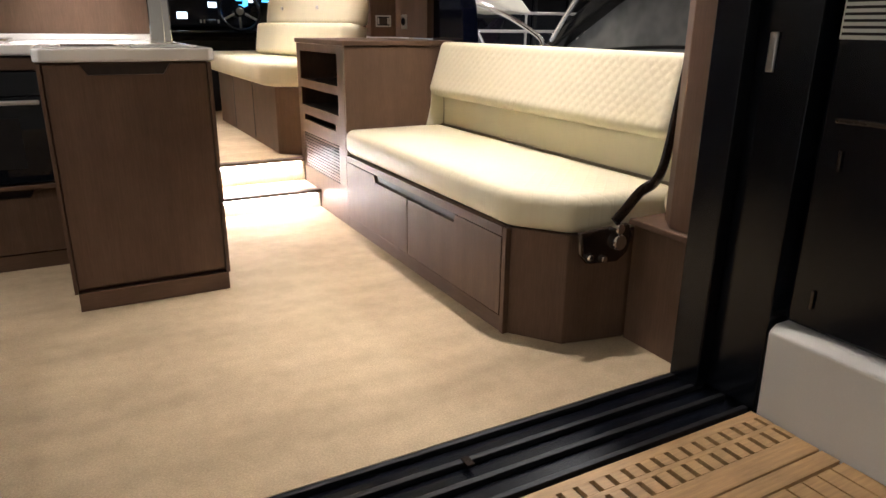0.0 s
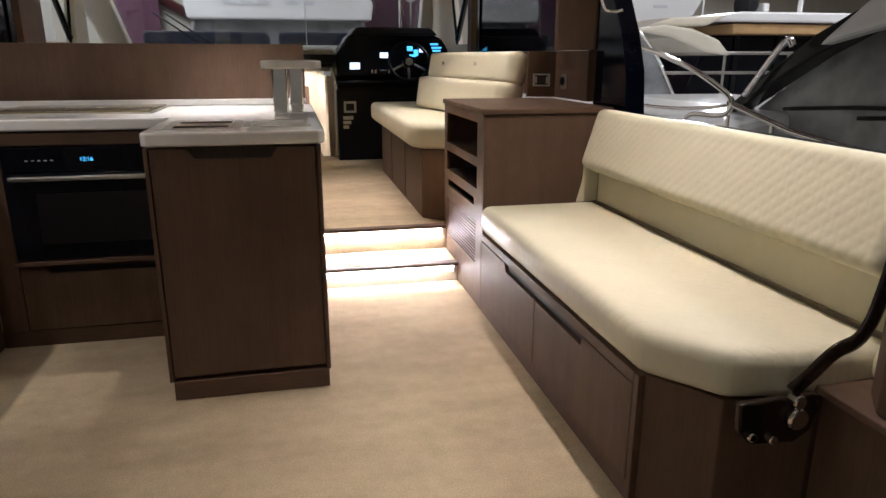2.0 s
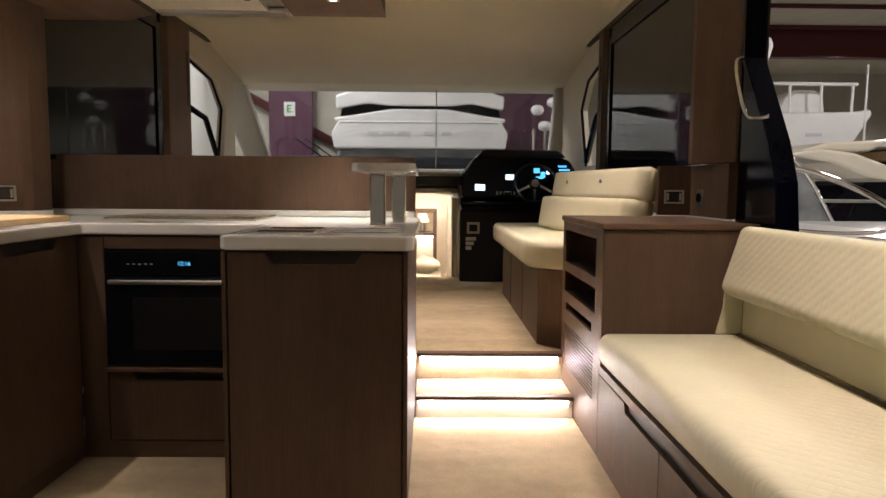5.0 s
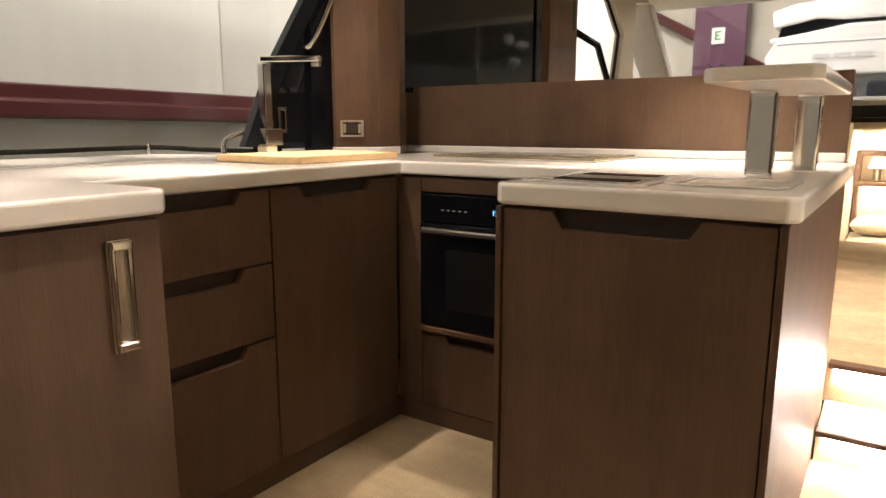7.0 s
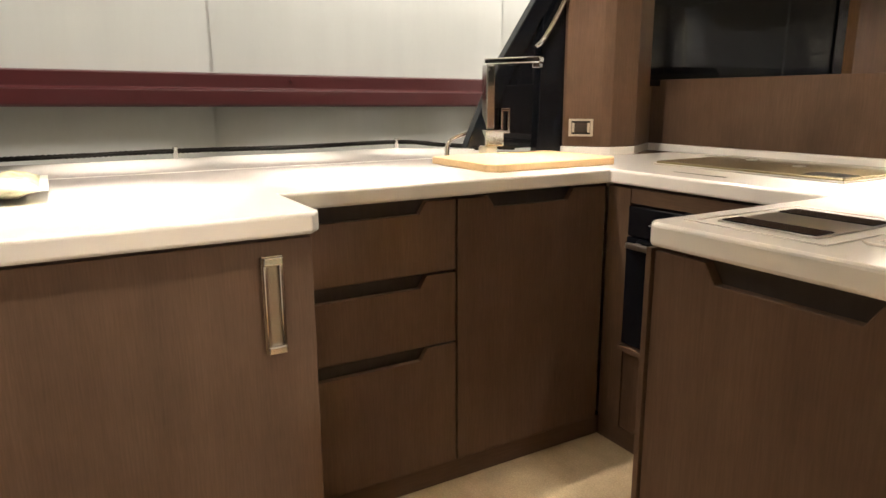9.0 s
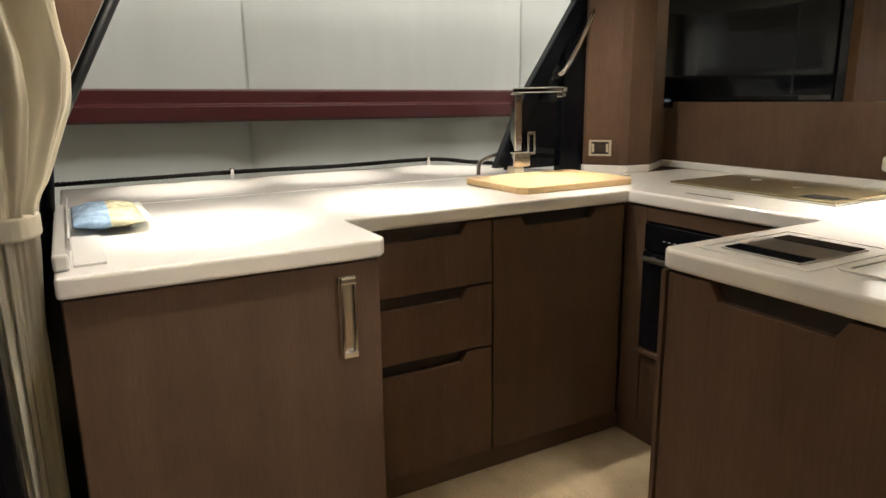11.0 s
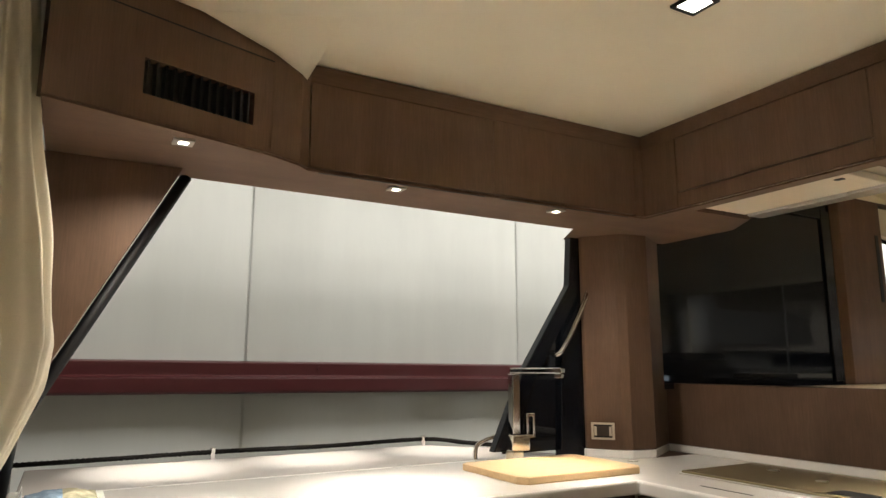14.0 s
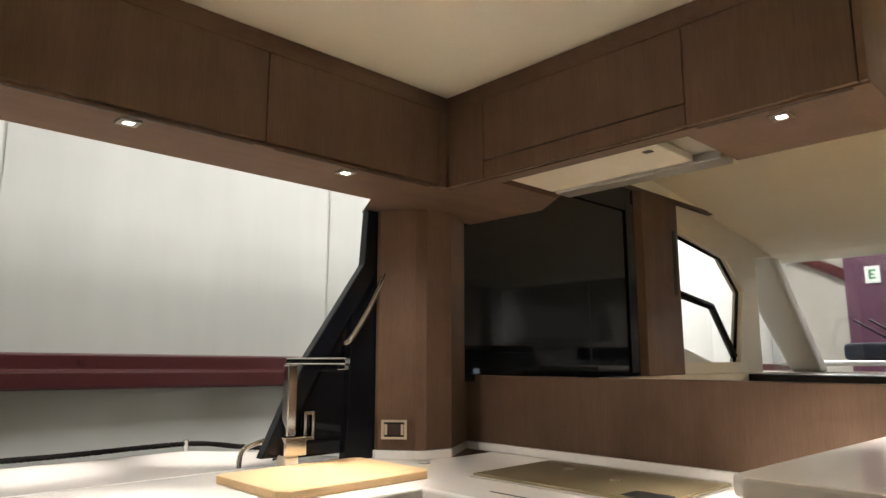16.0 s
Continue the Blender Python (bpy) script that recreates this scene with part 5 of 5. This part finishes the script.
part("back_bracket", prism_bm([[(0.44, 0.50), (0.54, 0.50), (0.54, 0.70), (0.47, 0.70), (0.465, 0.60)]], "y", -0.012, -0.004, 0.002), LEATHER, sofa)

ledge = thing("side_locker", "low walnut locker with a pale wood ledge behind the sofa", "locker")
box("body", 0.345, 0.598, -1.893, -1.65, 0.001, 0.40, WOOD, ledge, 0.002)
box("top", 0.315, 0.598, -1.897, -1.645, 0.402, 0.423, WOOD_Y, ledge, 0.004)
tagged(box("bolster_cushion", 0.43, 0.585, -1.80, -1.665, 0.4235, 0.52, LEATHER, bevel=0.035, seg=4), "cream leather bolster lying on the ledge", "cushion")

cab = thing("side_cabinet", "walnut side cabinet with open niches and a louvred grille", "cabinet")
part("side_panel", box_bm(0.0, 0.576, 0.0, 0.02, 0.001, 0.895, 0.003), WOOD, cab)
part("back_panel", box_bm(0.50, 0.576, 0.022, 0.775, 0.001, 0.895, 0.002), WOOD, cab)
part("top", box_bm(-0.01, 0.598, -0.008, 0.785, 0.897, 0.922, 0.005), WOOD_H, cab)
part("front_frame", prism_bm([[(0.021, 0.001), (0.778, 0.001), (0.778, 0.895), (0.021, 0.895)], [(0.11, 0.70), (0.11, 0.855), (0.72, 0.855), (0.72, 0.70)],
                              [(0.11, 0.555), (0.11, 0.655), (0.72, 0.655), (0.72, 0.555)], [(0.16, 0.47), (0.16, 0.505), (0.68, 0.505), (0.68, 0.47)],
                              [(0.12, 0.20), (0.12, 0.40), (0.70, 0.40), (0.70, 0.20)]], "x", 0.0, 0.018, 0.0), WOOD, cab, "walnut front with cut-outs")
# dark shelves and a black back put the niches' shade into the colour
for z in (0.555, 0.68, 0.70):
    part("niche_shelf", box_bm(0.019, 0.24, 0.03, 0.755, z - 0.02, z - 0.004), WOOD_DARK_SHADE, cab)
part("niche_back", box_bm(0.24, 0.25, 0.03, 0.755, 0.44, 0.89), BLACKMATT, cab)
part("side_panel", box_bm(0.0185, 0.576, 0.757, 0.777, 0.001, 0.895, 0.002), WOOD, cab)
part("grille_back", box_bm(0.03, 0.04, 0.05, 0.77, 0.18, 0.43), BLACKMATT, cab)
for k in range(12):
    part("louvre", box_bm(0.002, 0.016, 0.12, 0.70, 0.205 + k * 0.0164, 0.214 + k * 0.0164, 0.001), WOOD_Y, cab)

# ---- helm ----
bench = thing("helm_bench", "cream leather helm bench on a walnut base", "bench")
part("base", prism_bm([[(-0.10, 2.65), (-0.10, 0.93), (0.02, 0.80), (0.58, 0.80), (0.58, 2.65)]], "z", 0.237, 0.637, 0.004), WOOD, bench, "walnut base")
part("seat", prism_bm([[(-0.17, 2.80), (-0.17, 0.98), (-0.12, 0.88), (0.02, 0.80), (0.56, 0.80), (0.56, 2.80)]], "z", 0.640, 0.785, 0.04, 4), LEATHER, bench, "cream leather seat cushion", smooth=True)
part("backrest", backrest(0.372, 0.775, 0.405, 1.008, 0.15, 0.80, 2.12, 0.05, 0, 30, False, -0.175), LEATHER, bench, "cream leather lower back roll", smooth=True)
part("backrest", backrest(0.418, 0.985, 0.447, 1.168, 0.105, 0.79, 2.05, 0.05, 0, 30, False, -0.175), LEATHER, bench, "cream leather upper back roll", smooth=True)
for y in (1.25, 1.75):
    part("stud", disc_bm(0.372 - 0.175 * (y - 0.79), y, 1.10, 0.012, 0.012, 12, "x"), STEEL, bench)
for y in (1.5, 2.1):
    part("door_gap", box_bm(-0.1035, -0.10, y, y + 0.006, 0.26, 0.62), WOOD_DARK_SHADE, bench)
dash = thing("helm_console", "black helm console with screens and a steering wheel", "console")
part("body", prism_bm([[(3.30, 0.237), (4.1, 0.237), (4.1, 1.16), (3.45, 0.96), (3.20, 0.92), (3.18, 0.89), (3.30, 0.86)]], "x", -0.41, 0.595, 0.01), BLACKMATT, dash)
part("binnacle", prism_bm([[(-0.40, 0.965), (-0.40, 1.17), (-0.30, 1.31), (-0.22, 1.335), (0.42, 1.335), (0.53, 1.30), (0.595, 1.20), (0.595, 0.965)]], "y", 3.28, 3.75, 0.02), BLACK, dash)
part("visor", prism_bm([[(-0.28, 1.32), (-0.22, 1.385), (0.42, 1.385), (0.49, 1.32)]], "y", 3.22, 3.8, 0.015), BLACKMATT, dash)
part("rim", box_bm(-0.42, 0.595, 3.15, 3.22, 0.915, 0.94, 0.008), BLACK, dash)
part("screen", box_bm(-0.285, -0.20, 3.270, 3.279, 1.035, 1.09), DISPLAY_W, dash, "lit white display")
part("screen", box_bm(-0.02, 0.05, 3.270, 3.279, 1.13, 1.175), DISPLAY_W, dash, "round lit gauge display")
for a, b, c, d2, mt in ((0.22, 0.27, 1.19, 1.23, DISPLAY), (0.28, 0.32, 1.15, 1.20, DISPLAY), (0.33, 0.37, 1.18, 1.215, DISPLAY_W), (0.24, 0.30, 1.14, 1.16, DISPLAY), (0.44, 0.53, 1.21, 1.225, DISPLAY), (0.45, 0.52, 1.185, 1.20, DISPLAY), (0.43, 0.50, 1.24, 1.255, DISPLAY)):
    part("screen_block", box_bm(a, b, 3.268, 3.279, c, d2), mt, dash, "lit blue chart display")
part("screen_glass", box_bm(0.18, 0.40, 3.274, 3.2795, 1.10, 1.26, 0.002), TINTED, dash)
part("throttle", box_bm(-0.06, 0.02, 3.16, 3.27, 0.985, 1.03, 0.012), BLACK, dash)
for k in range(6):
    part("switch", box_bm(-0.10 + k * 0.03, -0.085 + k * 0.03, 3.272, 3.279, 1.0, 1.03, 0.002), STEEL, dash)
wheel = thing("steering_wheel", "black leather steering wheel with steel spokes", "steering wheel")
ring = [(0.20 + 0.17 * math.cos(a), 3.06 + 0.05 * math.sin(a), 1.10 + 0.155 * math.sin(a)) for a in [2 * math.pi * k / 40 for k in range(41)]]
tube("ring", ring, 0.015, BLACK, wheel, steps=0, n=10)
part("hub", bevelled(disc_bm(0.20, 3.07, 1.10, 0.05, 0.04, 24, "y"), 0.01, 2, 60), BLACK, wheel)
part("hub_ring", bevelled(disc_bm(0.20, 3.055, 1.10, 0.032, 0.03, 24, "y"), 0.006, 2, 60), STEEL, wheel)
for a in (-0.5, 0.5 + math.pi, -math.pi / 2):
    tube("spoke", [(0.20, 3.07, 1.10), (0.20 + 0.16 * math.cos(a), 3.06, 1.10 + 0.145 * math.sin(a))], 0.010, STEEL, wheel, steps=0, n=8)
part("column", disc_bm(0.20, 3.18, 1.08, 0.03, 0.2, 16, "y"), BLACKMATT, wheel)
pan = thing("switch_panel", "steel switch plates on the black console side", "switch panel")
part("plate", box_bm(-0.35, -0.24, 3.288, 3.297, 0.66, 0.76, 0.003), STEEL, pan)
part("insert", box_bm(-0.33, -0.26, 3.282, 3.288, 0.68, 0.74, 0.002), BLACKMATT, pan)
for k in range(3):
    part("vent_bar", box_bm(-0.36, -0.27 - 0.02 * k, 3.288, 3.297, 0.60 - 0.04 * k, 0.63 - 0.04 * k, 0.003), STEEL, pan)
tube("grab_rail", [(-0.43, 3.22, 0.30), (-0.43, 3.2, 0.45), (-0.43, 3.2, 0.75), (-0.43, 3.22, 0.86)], 0.014, STEEL)
tagged(bpy.data.objects["grab_rail"], "upright steel grab rail beside the companionway", "grab rail")

# companionway to the lower cabin
structure(box("wall_companion_port", -1.02, -0.92, 3.62, 5.6, -0.05, 1.16, CREAM), "cream wall of the companionway", "wall")
structure(box("wall_companion_starboard", -0.47, -0.415, 3.62, 5.6, -0.05, 0.955, CREAM), "cream wall of the companionway", "wall")
structure(box("wall_companion_end", -1.02, -0.4, 5.6, 5.7, -0.05, 1.16, CREAM), "cream end wall of the lower cabin", "wall")
structure(box("floor_companion", -1.0, -0.42, 3.63, 5.6, -0.06, 0.02, CARPET, bevel=0), "beige carpet in the lower cabin", "floor")
structure(box("trim_companion_head", -1.02, -0.42, 3.55, 3.7, 1.05, 1.16, BLACKMATT), "black head over the companionway", "trim")
structure(box("wall_helm_port_low", -2.47, -1.02, 3.55, 3.65, 0.2, 1.16, CREAM), "cream panel beside the companionway", "wall")
cd = thing("cabin_cupboard", "walnut niche with a lit shelf in the lower cabin", "cupboard")
part("frame", prism_bm([[(-0.915, 0.03), (-0.60, 0.03), (-0.60, 0.82), (-0.915, 0.82)], [(-0.88, 0.08), (-0.88, 0.52), (-0.64, 0.52), (-0.64, 0.08)], [(-0.88, 0.56), (-0.88, 0.78), (-0.64, 0.78), (-0.64, 0.56)]], "y", 4.95, 5.2, 0.003), WOOD, cd)
part("back", box_bm(-0.90, -0.60, 5.2, 5.22, 0.03, 0.82), CREAM, cd)
part("niche_light", box_bm(-0.85, -0.64, 5.0, 5.15, 0.505, 0.515), LAMPFACE, cd, "glowing niche light")
bl = thing("bedside_lamp", "small lit bedside lamp with a cream shade", "lamp")
part("shade", disc_bm(-0.76, 5.08, 0.72, 0.07, 0.09, 20, "z", 0.04), glow("lamp_shade_lit", (1.0, 0.78, 0.5), 4), bl)
part("foot", disc_bm(-0.76, 5.08, 0.62, 0.03, 0.11, 14), STEEL, bl)
pillow(-0.90, -0.56, 4.6, 4.9, 0.13, 0.18, CREAM, "bed_pillow", None)
tagged(bpy.data.objects["bed_pillow"], "cream pillow on the lower cabin berth", "pillow")
structure(box("berth", -0.91, -0.55, 4.5, 4.94, 0.02, 0.13, CREAM, bevel=0.02, seg=3), "cream berth in the lower cabin", "bed")
# unseen overhead lamps added to brighten the lower cabin
for lx, ly, lz, w in ((-0.68, 4.45, 1.13, 80), (-0.66, 5.3, 1.13, 36)):
    spot(lx, ly, lz, w, 150, 0.04, WARM)
    structure(box("cabin_fill_lamp", lx - 0.04, lx + 0.04, ly - 0.04, ly + 0.04, lz + 0.005, lz + 0.015, LAMPFACE, bevel=0), "small unseen lamp added to light the lower cabin", "lamp")
structure(box("ceiling_companion", -1.02, -0.4, 3.7, 5.7, 1.165, 1.2, CREAM, bevel=0), "cream ceiling of the lower cabin", "ceiling")
